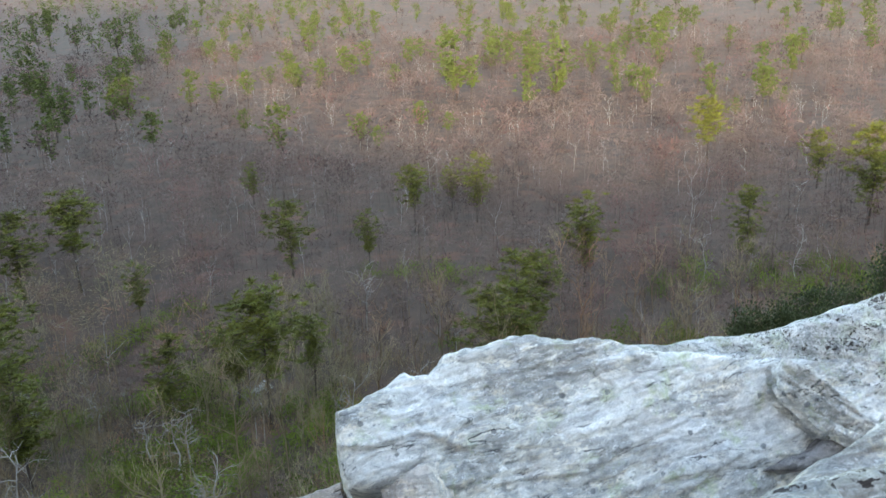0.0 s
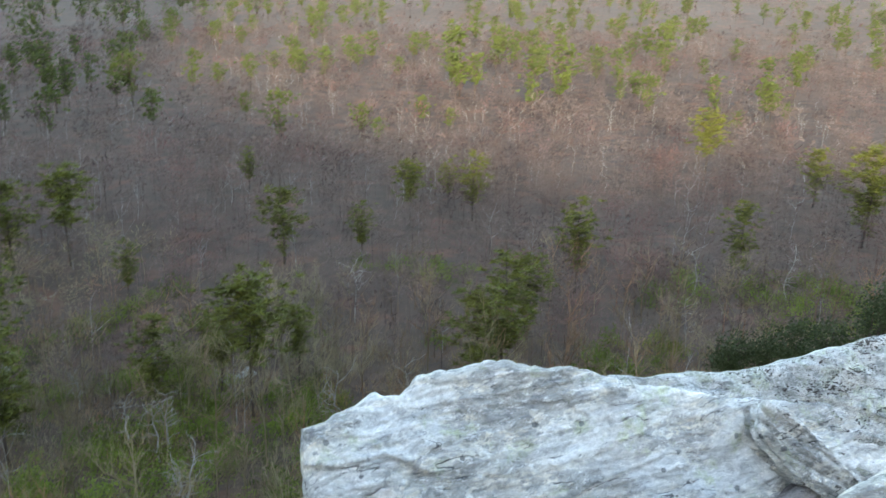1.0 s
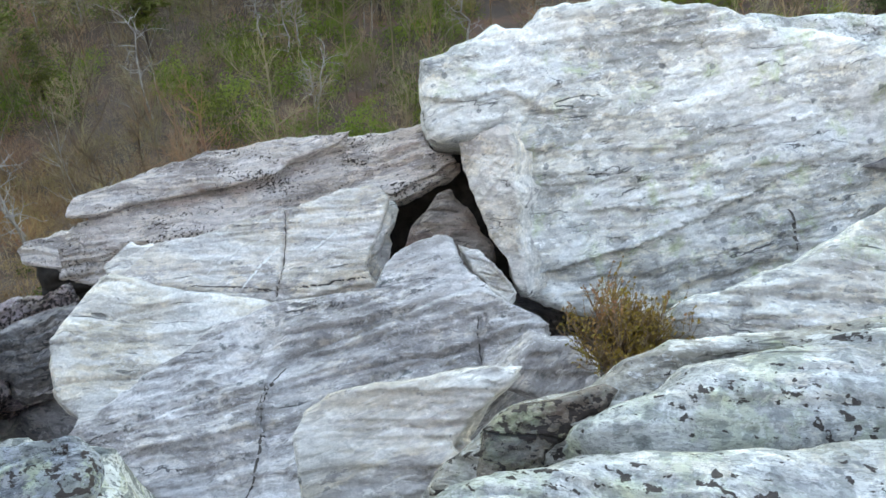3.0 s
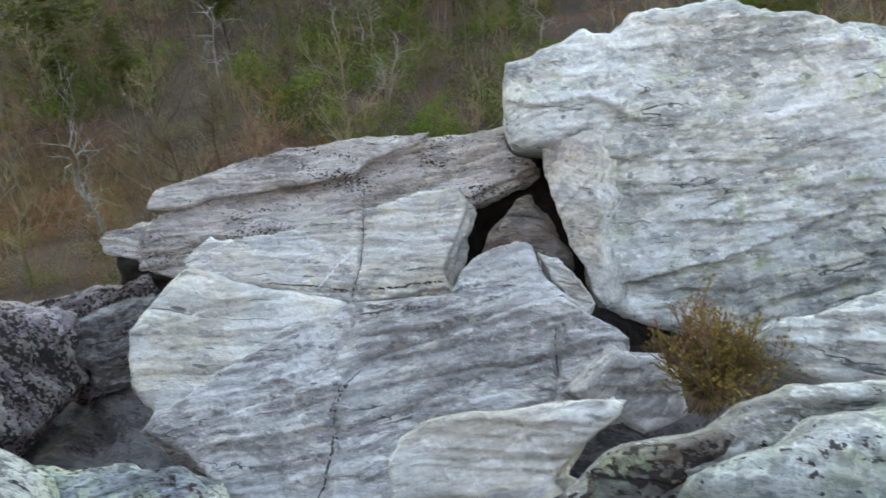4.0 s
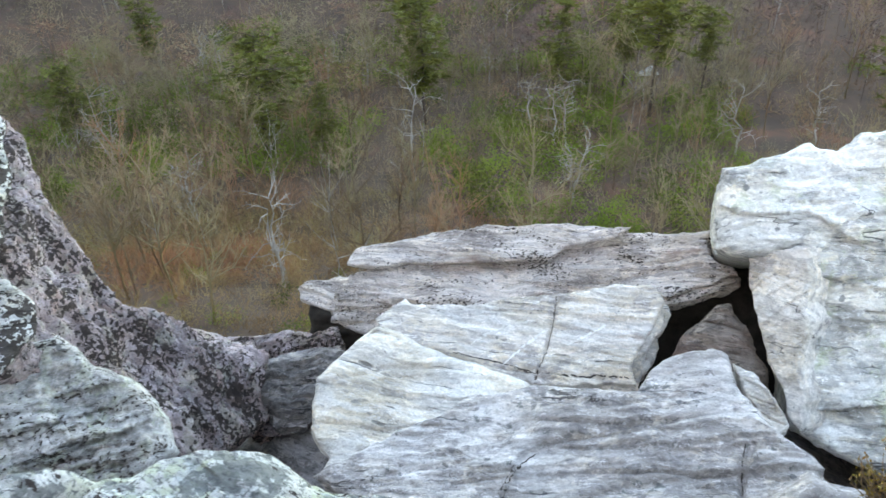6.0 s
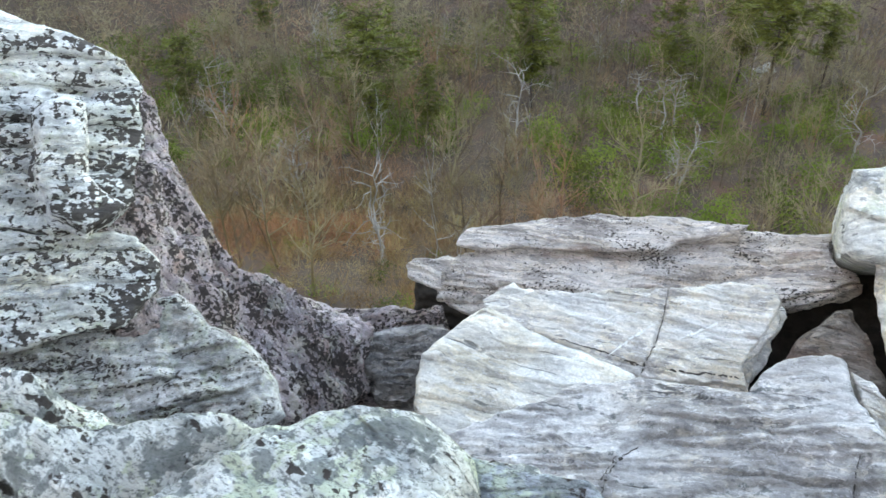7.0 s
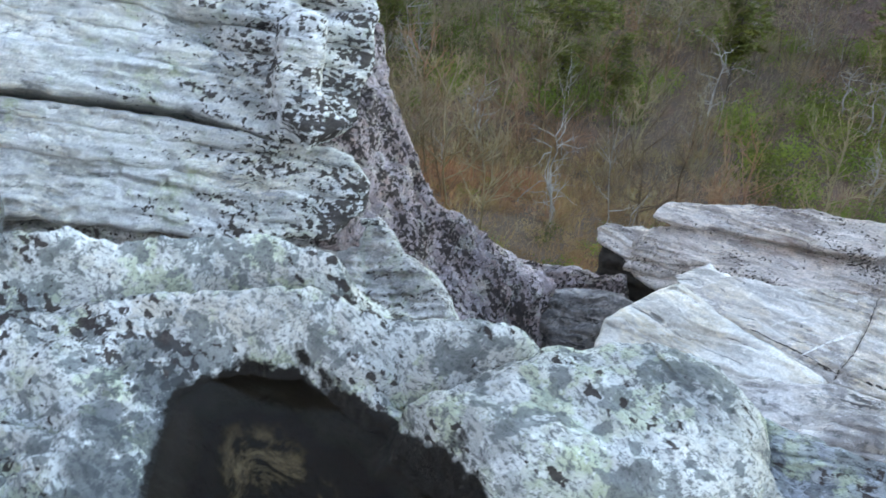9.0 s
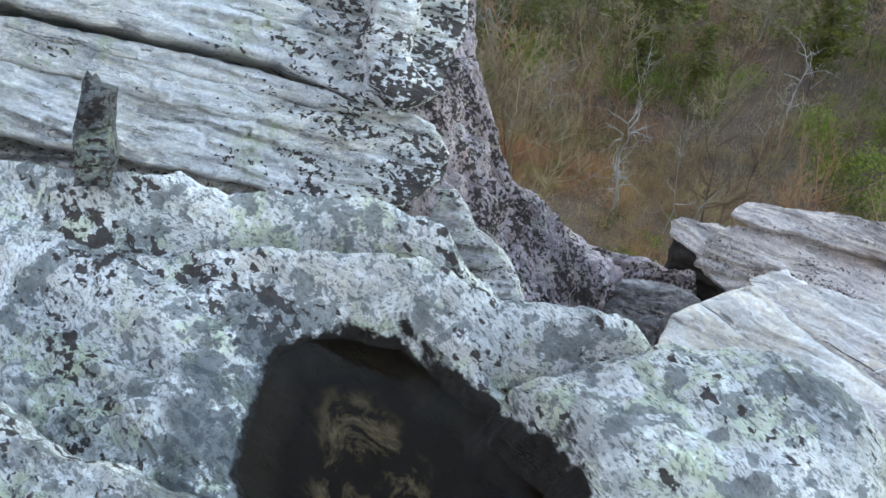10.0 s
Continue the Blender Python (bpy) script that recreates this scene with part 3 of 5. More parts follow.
def banded(root, mat, origin, normal, outline, heights, seed, tilt, jut=0.10, **more):
    """A rock face of stacked bands that stand out by different amounts."""
    rng, n, poly = np.random.RandomState(seed), Vector(normal).normalized(), np.array(outline)
    for k, (lo, hi) in enumerate(zip(heights, heights[1:])):
        piece = cut(poly, lo - 0.02, hi + 0.02, tilt)
        if piece is not None:
            rock("band", "", mat, Vector(origin) + n * rng.uniform(-jut, jut), normal, piece, seed=seed * 10 + k, part_of=root, tilt=tilt, **more)


boulder = rock("boulder", "large pale quartzite boulder with an overhanging nose above the slabs", M_BLOCK, (0.34, 10.19, -5.73), (0.26, -0.731, 0.631), [(-2.13, 0.79), (-1.86, 0.82), (-1.55, 0.97), (-1.26, 1.09), (-0.88, 1.05), (-0.67, 1.25), (-0.32, 1.34), (0.16, 1.34), (0.58, 1.37), (0.82, 1.27), (1.34, 1.2), (1.79, 1.03), (2.17, 0.86), (3.03, 0.68), (4.51, 0.39), (6.9, 0.05), (6.59, -3.82), (3.68, -3.26), (2.46, -3.0), (1.39, -2.87), (0.9, -2.79), (0.35, -2.67), (-0.31, -2.35), (-0.74, -2.23), (-1.17, -2.06), (-1.22, -1.48), (-1.2, -0.69), (-1.25, -0.06), (-1.49, -0.12), (-1.74, -0.17), (-2.07, -0.11), (-2.15, 0.22)],
     thick=3.0, step=0.055, bevel=0.14, relief=0.12, layers=0.06, period=0.36, ragged=0.08, seed=1, category="boulder", tilt=0.1,
     carve=[("groove", [(-0.98, -0.38), (-0.16, -0.3), (0.87, -0.43), (1.95, -0.16)], 0.06, 0.035), ("step", [(-0.94, -1.77), (0.09, -1.58), (1.16, -1.26), (2.64, -0.68)], 0.09, 0.25), ("groove", [(0.6, -2.16), (1.46, -1.96), (2.55, -1.77), (3.83, -1.32)], 0.07, 0.05), ("groove", [(-0.67, -0.79), (0.35, -0.87), (1.55, -0.81)], 0.05, 0.03), ("step", [(-2.12, 0.35), (-1.73, 0.26), (-1.19, 0.36), (-0.81, 0.14)], 0.07, 0.15)])
rock("boulder", "broad grey-white outcrop running behind the large boulder", M_LEDGE, (3.2, 12.2, -5.2), (0.1, -0.747, 0.657), [(-1.95, -0.24), (-1.29, 0.0), (-0.83, -0.05), (-0.27, 0.02), (0.44, 0.03), (0.94, 0.12), (1.62, 0.31), (2.38, 0.48), (3.53, 0.71), (5.69, 0.92), (4.79, -2.66), (0.45, -2.06), (-1.63, -1.18)],
     thick=3.0, step=0.09, bevel=0.15, relief=0.15, layers=0.09, seed=2, category="boulder", tilt=-0.3)
rock("rock", "wedge of broken grey rock on the boulder's shoulder", M_BLOCK, (4.568, 11.167, -5.55), (0.26, -0.731, 0.631), [(-0.91, 0.46), (-0.77, 0.57), (-0.56, 0.57), (-0.37, 0.38), (-0.22, 0.07), (-0.01, -0.24), (0.3, -0.47), (0.78, -0.76), (0.37, -0.93), (-0.06, -0.75), (-0.44, -0.48), (-0.65, -0.18), (-0.84, 0.06), (-0.95, 0.23)], thick=0.9, step=0.035, bevel=0.07, relief=0.12, layers=0.10, period=0.2, ragged=0.08, seed=3, tilt=-0.8)
# Added dark plate standing in for the shade of an uncarved hollow.
rock("rock", "thin rock plate coloured dark for the shaded hollow beside the boulder", M_GAP_SHADE, (4.414, 10.857, -6.163), (0.26, -0.731, 0.631), [(-1.07, -0.07), (-0.75, 0.04), (-0.38, 0.07), (-0.07, 0.21), (0.24, 0.05), (0.59, -0.08), (1.13, -0.25), (0.88, -0.43), (0.34, -0.11), (-0.16, -0.11), (-0.5, -0.13), (-0.82, -0.13)], thick=0.4, step=0.05, bevel=0.1, relief=0.1, ragged=0.06, seed=28)
stack("rock_slab", "long flat weathered slab on top of the layered ledge", M_SLAB, (-4.6, 9.95, -7.45), (-0.05, -0.451, 0.891), [(-1.81, -1.51), (-1.95, -1.23), (-1.92, -0.96), (-1.63, -0.68), (-0.86, 0.02), (-0.4, 0.39), (0.6, 0.81), (1.95, 1.26), (2.43, 1.47), (2.52, 1.2), (2.9, 1.13), (3.0, 1.05), (2.68, 0.74), (2.34, 0.47), (2.08, 0.34), (1.6, 0.1), (0.56, -0.5), (-0.46, -0.95), (-0.88, -1.02), (-1.29, -1.31)],
      4, 0.075, 4, spread=0.06, out=0.11, step=0.045, bevel=0.022, relief=0.045, layers=0.06, period=0.22, ragged=0.09, shrink=0.35, tilt=0.35,
      carve=[('step', [(-1.95, -0.86), (-1.43, -0.63), (-0.92, -0.34), (-0.33, -0.05), (0.44, 0.21), (0.68, 0.41)], 0.13, 0.16), ('groove', [(1.16, 0.16), (1.63, 0.38), (2.04, 0.74), (2.55, 1.04)], 0.09, 0.035), ('groove', [(0.69, 0.41), (1.33, 0.69), (1.95, 0.78), (2.42, 1.17)], 0.07, 0.03)])
stack("rock_slab", "thin weathered plate lying on the long top slab", M_SLAB, (-4.608, 9.878, -7.308), (-0.05, -0.451, 0.891), [(-1.92, -0.93), (-1.91, -0.64), (-1.59, -0.41), (-0.81, 0.02), (-0.34, 0.4), (0.63, 0.81), (1.54, 1.13), (1.46, 0.93), (0.87, 0.54), (0.76, 0.32), (0.27, 0.08), (-0.25, -0.2), (-1.01, -0.5), (-1.52, -0.79)],
      2, 0.08, 31, spread=0.04, out=0.04, step=0.035, bevel=0.025, relief=0.03, layers=0.03, period=0.2, ragged=0.06, shrink=0.6, tilt=0.38)
stack("rock_slab", "thin layered slab jutting out under the top slab", M_SLAB, (-5.49, 9.37, -8.01), (-0.05, -0.422, 0.905), [(-1.81, -0.63), (-1.74, -0.48), (-1.36, -0.27), (-0.86, 0.06), (0.04, 0.36), (0.78, 0.35), (0.59, 0.02), (-0.13, -0.27), (-0.4, -0.39), (-0.77, -0.59), (-1.05, -0.71), (-1.63, -0.78)],
      2, 0.06, 5, spread=0.05, out=0.03, step=0.04, bevel=0.02, relief=0.03, layers=0.04, period=0.2, ragged=0.07, shrink=0.5, last=1.2)
mid_slab = stack("rock_slab", "whitish cracked slab with thin parallel quartz veins", M_CREAM, (-3.03, 8.34, -6.98), (-0.05, -0.319, 0.947), [(-2.19, -0.7), (-2.03, -0.34), (-1.68, -0.29), (-1.27, -0.08), (-0.79, 0.35), (-0.21, 0.75), (0.35, 1.14), (0.64, 1.24), (0.82, 1.09), (0.87, 0.76), (0.88, 0.44), (0.93, 0.19), (1.09, 0.01), (0.59, -0.22), (0.08, -0.56), (-0.32, -0.6), (-0.97, -0.69), (-1.39, -0.8), (-1.69, -0.92), (-1.95, -0.86)],
      5, 0.12, 6, spread=0.05, out=0.05, step=0.042, bevel=0.022, relief=0.035, layers=0.038, period=0.2, ragged=0.08, shrink=0.25, tilt=0.36,
      carve=[('step', [(-1.18, -0.01), (-1.64, -0.28), (-1.72, -0.49), (-1.82, -0.75), (-1.7, -0.95)][::-1], -0.05, 0.25), ('groove', [(-1.09, -0.72), (-0.78, -0.64), (-0.24, -0.48), (0.67, -0.11), (1.05, 0.11)], 0.07, 0.025), ('groove', [(-1.03, -0.5), (-0.24, -0.22), (0.49, 0.22), (0.91, 0.53)], 0.04, 0.022), ('groove', [(-0.36, 0.66), (-0.16, 0.23), (-0.07, -0.06), (0.07, -0.57)], 0.05, 0.016)])
low_slab = stack("rock_slab", "huge sloping slab crusted with grey lichen", M_GREY, (-2.4, 7.3, -6.95), (-0.1, -0.3, 0.949), [(-1.82, -2.19), (-1.7, -1.82), (-1.57, -1.49), (-1.3, -0.92), (-1.09, -0.36), (-0.6, 0.11), (0.28, 0.76), (0.25, 1.08), (0.42, 1.42), (0.59, 1.61), (0.78, 1.65), (1.06, 1.44), (1.52, 1.24), (1.86, 1.2), (2.27, 1.1), (2.29, 0.95), (2.19, 0.59), (2.11, 0.26), (2.0, -0.17), (1.88, -0.78), (1.86, -1.3), (0.88, -2.15), (-0.21, -2.29), (-1.2, -2.15)],
      2, 0.55, 7, out=0.0, step=0.05, bevel=0.07, relief=0.06, layers=0.05, period=0.3, ragged=0.07, tilt=0.72,
      carve=[('step', [(0.19, -1.23), (0.01, -1.06), (-0.05, -0.8), (-0.17, -0.57), (-0.07, -0.31), (0.18, -0.04)], 0.06, 0.3), ('groove', [(1.57, 0.94), (1.69, 0.64), (1.93, 0.17)], 0.07, 0.03), ('groove', [(-0.15, -0.41), (0.39, 0.18), (0.82, 0.68), (1.31, 1.3)], 0.05, 0.04), ('groove', [(0.58, -0.74), (0.97, -0.12), (1.66, 0.63)], 0.05, 0.04)])
stack("rock_slab", "smooth cream rounded end of the sloping slab", M_CREAM_END, (-3.592, 7.322, -7.19), (-0.1, -0.3, 0.949), [(-1.53, -1.22), (-1.75, -0.93), (-1.75, -0.6), (-1.75, -0.25), (-1.66, 0.08), (-0.95, 0.24), (0.36, 0.58), (0.62, 0.4), (0.28, -0.04), (-0.01, -0.69), (-0.28, -1.25), (-0.57, -1.7), (-0.75, -1.74), (-0.81, -1.54), (-1.06, -1.5), (-1.29, -1.4)],
      3, 0.32, 21, 0.05, out=0.08, step=0.05, bevel=0.12, relief=0.05, layers=0.03, period=0.35, ragged=0.05, tilt=0.5,
      carve=[('groove', [(-1.34, -1.39), (-0.85, -1.05), (-0.47, -0.86), (-0.19, -0.58)], 0.05, 0.02), ('groove', [(-1.57, -0.95), (-1.06, -0.28), (-0.28, 0.29)], 0.04, 0.03)])
rock("rock", "pinkish upright rock face under the boulder's nose", M_CREAM, (-1.1, 9.2, -6.5), (-0.457, -0.762, 0.457), [(-0.47, 0.69), (-0.15, 0.81), (0.12, 1.09), (0.52, 0.5), (0.86, -0.19), (1.15, -0.61), (0.88, -0.54), (0.66, -0.3), (0.24, -0.07), (-0.18, 0.31)],
     thick=0.8, step=0.035, bevel=0.04, relief=0.10, layers=0.025, period=0.3, ragged=0.09, seed=22, tilt=1.2)
rock("rock", "brownish rock wedged in the dark crevice beside the boulder", M_BROWN_SHADED, (-1.5, 9.3, -6.75), (0.1, -0.597, 0.796), [(-0.37, -0.45), (-0.32, -0.24), (-0.12, -0.01), (-0.02, 0.16), (0.16, 0.27), (0.28, 0.08), (0.47, -0.13), (0.68, -0.33), (0.72, -0.62), (0.5, -0.95), (0.11, -0.8), (-0.14, -0.6)], thick=0.9, step=0.04, bevel=0.12, relief=0.12, layers=0.1, period=0.2, ragged=0.08, seed=8)
rock("rock", "small white rock chip lying in the crevice", M_CREAM, (-1.0, 8.3, -6.75), (0.101, -0.504, 0.858), [(0.01, 0.33), (0.2, 0.27), (0.45, 0.06), (0.61, -0.19), (0.55, -0.35), (0.33, -0.2), (0.11, 0.07)], thick=0.3, step=0.025, bevel=0.03, relief=0.08, ragged=0.08, seed=9)
rock("rock", "dark grey angular rock at the foot of the boulder", M_GREY, (0.2, 6.5, -5.75), (0.149, -0.648, 0.747), [(-0.59, -0.26), (-0.36, 0.06), (-0.21, 0.18), (-0.03, 0.13), (0.22, 0.12), (0.35, -0.08), (0.47, -0.39), (0.08, -0.55), (-0.16, -0.41)], thick=0.9, step=0.04, bevel=0.15, relief=0.05, seed=10)
stack("rock", "pale pointed rock shelf with rusty lichen below its edge", M_CREAM, (0.0, 3.2, -2.55), (0.1, -0.55, 0.829), [(-0.67, -0.07), (-0.64, 0.03), (-0.55, 0.1), (-0.39, 0.15), (-0.18, 0.2), (0.11, 0.25), (0.22, 0.24), (0.21, 0.2), (0.1, 0.09), (0.01, 0.0), (-0.03, -0.08), (0.04, -0.16), (-0.06, -0.37), (-0.48, -0.46), (-0.63, -0.3)],
      3, 0.11, 11, 0.03, step=0.022, bevel=0.03, relief=0.04, layers=0.04, period=0.14, ragged=0.035)
rock("rock_slab", "long pale ridge of rock sprinkled with dark lichen", M_RIDGE, (0.95, 3.4, -2.07), (0.03, -0.399, 0.917), [(-1.08, -0.65), (-1.02, -0.52), (-0.91, -0.38), (-0.79, -0.26), (-0.66, -0.21), (-0.49, -0.17), (-0.42, -0.1), (-0.3, -0.02), (-0.22, 0.03), (-0.03, 0.07), (0.22, 0.13), (0.65, 0.25), (0.93, 0.32), (0.89, -0.12), (0.22, -0.14), (-0.27, -0.33), (-0.53, -0.52), (-0.79, -0.71)], thick=1.6, step=0.03, bevel=0.14, relief=0.07, layers=0.04, period=0.25, ragged=0.04, seed=12, tilt=0.2)
rock("rock", "brown lichen-stained rock face under the pale ridge", M_RUSTY, (0.951, 3.389, -2.045), (0.03, -0.399, 0.917), [(-0.87, -0.41), (-0.78, -0.31), (-0.61, -0.26), (-0.45, -0.19), (-0.40, -0.21), (-0.43, -0.28), (-0.54, -0.36), (-0.56, -0.39), (-0.63, -0.46), (-0.65, -0.59), (-0.87, -0.62)], thick=0.5, step=0.02, bevel=0.03, relief=0.03, layers=0.03, period=0.12, ragged=0.02, seed=29, tilt=0.5)
rock("rock_slab", "white lichen-crusted ledge in front of the pale ridge", M_LEDGE, (1.1, 2.95, -1.93), (0.03, -0.301, 0.953), [(-0.7, -0.06), (-0.68, -0.01), (-0.63, 0.03), (-0.56, 0.08), (-0.43, 0.14), (-0.33, 0.23), (-0.2, 0.28), (0.02, 0.33), (0.42, 0.46), (0.52, 0.0), (-0.01, -0.1), (-0.28, -0.14), (-0.53, -0.16), (-0.64, -0.12)], thick=1.0, step=0.03, bevel=0.15, relief=0.05, layers=0.04, period=0.2, ragged=0.03, seed=13)
rock("rock_slab", "flat white rock lip at the top of the outcrop", M_LEDGE, (0.8, 2.4, -1.72), (0, -0.2, 0.98), [(-0.81, -0.05), (-0.65, 0.05), (-0.51, 0.11), (-0.36, 0.18), (-0.2, 0.23), (0.06, 0.27), (0.2, 0.3), (0.66, 0.43), (0.62, 0.03), (-0.75, -0.3)], thick=0.7, step=0.03, bevel=0.10, relief=0.04, layers=0.03, period=0.2, ragged=0.03, seed=14)
tower = tagged(new("rock_tower"), "tall layered rock tower covered in dark lichen spots", "rock")
tower.location = (-8.5, 4.5, -9.0)
banded(tower, M_SPOT, (-8.6, 5.1, -5.1), (0.71, -0.27, 0.65), [(-6.53, 5.76), (-0.41, 4.18), (-0.18, 2.2), (0.3, 1.85), (0.68, 1.59), (1.02, 1.19), (1.13, 0.9), (1.0, 0.68), (0.89, 0.23), (0.62, -0.01), (0.51, -0.36), (0.24, -0.44), (-0.07, -0.54), (-0.46, -0.39), (-0.85, -0.15), (-1.28, 0.11), (-6.71, 1.88), (-7.67, 2.32)],
       [-1.2, 0.1, 0.45, 0.75, 1.15, 1.5, 2.0, 2.6, 3.4, 6.5], 15, -0.36, 0.12, thick=2.2, step=0.085, bevel=0.05, relief=0.08, layers=0.075, period=0.2, ragged=0.07,
       carve=[('groove', [(-2.33, 1.17), (-1.72, 0.9), (-0.91, 0.58), (-0.47, 0.14), (0.01, -0.18)], 0.09, 0.03), ('groove', [(-2.25, 1.49), (-1.62, 1.26), (-0.78, 0.81), (-0.21, 0.61)], 0.08, 0.03), ('groove', [(-2.44, 0.79), (-1.66, 0.47), (-0.71, -0.02), (-0.04, -0.36)], 0.07, 0.025), ('groove', [(-2.16, 1.81), (-1.3, 1.76), (-0.65, 1.49), (0.38, 1.07), (0.87, 0.9)], 0.09, 0.035),
              ('groove', [(-2.09, 1.64), (-1.83, 1.55)], 0.2, 0.07), ('groove', [(-1.4, 1.4), (-1.22, 1.29)], 0.2, 0.07), ('groove', [(-1.19, 1.19), (-0.81, 1.02)], 0.2, 0.08), ('groove', [(-0.87, 0.83), (-0.59, 0.6)], 0.2, 0.07), ('groove', [(0.26, 1.11), (0.52, 0.97)], 0.18, 0.07)])
banded(tower, M_SPOT, (-7.9, 4.75, -6.0), (0.71, -0.27, 0.65), [(-7.64, 3.42), (-6.68, 3.0), (-1.25, 1.23), (-0.65, 0.95), (-0.02, 0.69), (0.46, 0.46), (0.61, 0.11), (0.47, -0.18), (0.22, -0.3), (-0.01, -0.4), (-0.7, -0.25), (-1.16, -0.21), (-1.65, 0.03), (-7.07, 1.78), (-8.0, 2.26)],
       [-1.2, 0.12, 0.45, 0.85, 1.3, 4.5], 16, -0.36, 0.10, thick=2.2, step=0.075, bevel=0.06, relief=0.08, layers=0.07, period=0.2, ragged=0.06,
       carve=[('groove', [(-1.51, 0.85), (-1.34, 0.42), (-1.2, 0.06), (-1.02, -0.18)], 0.06, 0.03)])
rock("flank", "dark blotched purple-grey flank", M_DARK, (-8.8, 6.6, -6.6), (0.621, 0.421, 0.661), [(1.61, 2.65), (2.08, 1.81), (1.99, 1.48), (1.35, 0.93), (0.75, 0.41), (0.34, -0.06), (0.08, -0.44), (-0.07, -0.83), (0.14, -1.33), (0.44, -2.14), (0.43, -2.71), (0.15, -3.1), (-0.56, -3.38), (-1.65, -2.56), (-2.12, -1.89), (-2.12, -1.53), (-1.76, -0.89), (-1.9, -0.25), (-2.17, 0.3), (-1.41, 0.99), (-0.1, 1.93)], thick=2.5, step=0.06, bevel=0.22, relief=0.24, layers=0.17, period=0.4, ragged=0.07, seed=17, part_of=tower, tilt=1.2)
rock("foot", "grey sloping foot", M_FOOT, (-7.32, 4.79, -7.04), (0.61, -0.305, 0.732), [(-8.82, 3.33), (-2.53, 1.39), (-1.47, 1.03), (-0.88, 0.95), (-0.05, 0.93), (0.4, 0.91), (0.63, 0.44), (0.98, 0.05), (1.11, -0.41), (1.1, -0.86), (0.49, -1.02), (-1.24, -0.4), (-8.99, 2.55)], thick=2.5, step=0.055, bevel=0.2, relief=0.16, layers=0.13, period=0.3, ragged=0.06, seed=18, part_of=tower, tilt=-0.2)
rock("rock", "grey broken rock filling the gap between tower and slabs", M_DARK, (-7.0, 9.0, -8.8), (0.1, -0.3, 0.949), [(-1.52, -0.42), (-1.0, -0.32), (-0.51, -0.12), (-0.13, -0.19), (0.14, 0.04), (0.45, -0.35), (0.2, -0.8), (0.19, -1.41), (-0.13, -1.72), (-0.53, -1.83), (-1.23, -1.16)], thick=1.2, step=0.05, bevel=0.1, relief=0.10, layers=0.13, period=0.3, ragged=0.1, seed=19, tilt=0.3)
# Dark material here includes the shade under the jutting slab.
rock("rock", "grey rock coloured dark for the shade below the jutting slab", M_GAP_SHADE, (-6.6, 8.4, -8.6), (0.202, -0.202, 0.958), [(-0.87, 0.02), (-0.46, 0.1), (-0.1, 0.1), (0.24, 0.03), (0.51, -0.15), (0.21, -0.34), (-0.38, -1.03), (-0.72, -0.9), (-1.05, -0.42)], thick=1.2, step=0.05, bevel=0.2, relief=0.18, layers=0.14, period=0.25, ragged=0.08, seed=20, tilt=-0.3)



def build_bedrock():
    """The broken cliff top that shows in the gaps between the slabs."""
    step = 0.18
    x, y = np.meshgrid(np.arange(-17, 11, step), np.arange(0.8, 19, step), indexing="ij")
    p = np.column_stack([x.ravel(), y.ravel()])
    p3 = np.column_stack([p, np.zeros(len(p))])
    s = -0.35 * p[:, 0] + 0.94 * p[:, 1]
    z = np.interp(s, [0.5, 1.5, 3, 5, 7, 10, 11.5, 13, 16], [-2.5, -3.0, -6.2, -8.6, -9.0, -9.0, -10.5, -14, -22])
    z = z - 1.2 * np.clip((-4.5 - p[:, 0]) / 3, 0, 1) * np.clip((s - 3) / 3, 0, 1) + 1.3 * np.clip((p[:, 0] - 0.5) / 2, 0, 1) * np.clip((s - 3) / 3, 0, 1)
    z = z + 0.9 * fbm(p3 * 0.45, 5, 0.55)
    n, k = x.shape
    i, j = np.meshgrid(np.arange(n - 1), np.arange(k - 1), indexing="ij")
    f = np.stack([i * k + j, (i + 1) * k + j, (i + 1) * k + j + 1, i * k + j + 1], -1).reshape(-1, 4)
    me = quick_mesh("cliff_top", np.column_stack([p, z]), f, True)
    # The bedrock's dark colour carries the shade between the slabs.
    me.materials.append(M_GAP_SHADE)
    tagged(new("cliff_top", me), "broken bedrock coloured dark for the shade between the slabs", "cliff", kind="structure")


build_bedrock()

# These two backing rocks carry the crevice and overhang shade in their colour.
rock("rock", "rock coloured near-black for the shade at the back of the crevice", M_CREVICE_SHADE, (-1.78, 11.0, -7.9), (0, -0.862, 0.507), [(-1.25, 0.42), (-0.84, 0.69), (-0.11, 0.87), (0.42, 0.79), (0.78, -0.25), (1.27, -1.21), (1.06, -1.58), (-0.34, -1.95), (-1.04, -1.64), (-1.39, -0.59)], thick=1.5, step=0.08, bevel=0.2, relief=0.15, seed=23)
rock("rock", "rock coloured near-black for the shade under the overhanging slab ends", M_CREVICE_SHADE, (-5.6, 9.9, -8.6), (0.105, -0.843, 0.527), [(-2.08, -0.34), (-1.45, -0.03), (-0.04, 0.34), (1.95, 0.69), (3.15, 0.77), (3.35, -0.16), (1.29, -0.99), (-1.18, -1.39), (-1.95, -0.98)], thick=1.5, step=0.08, bevel=0.2, relief=0.15, seed=27)
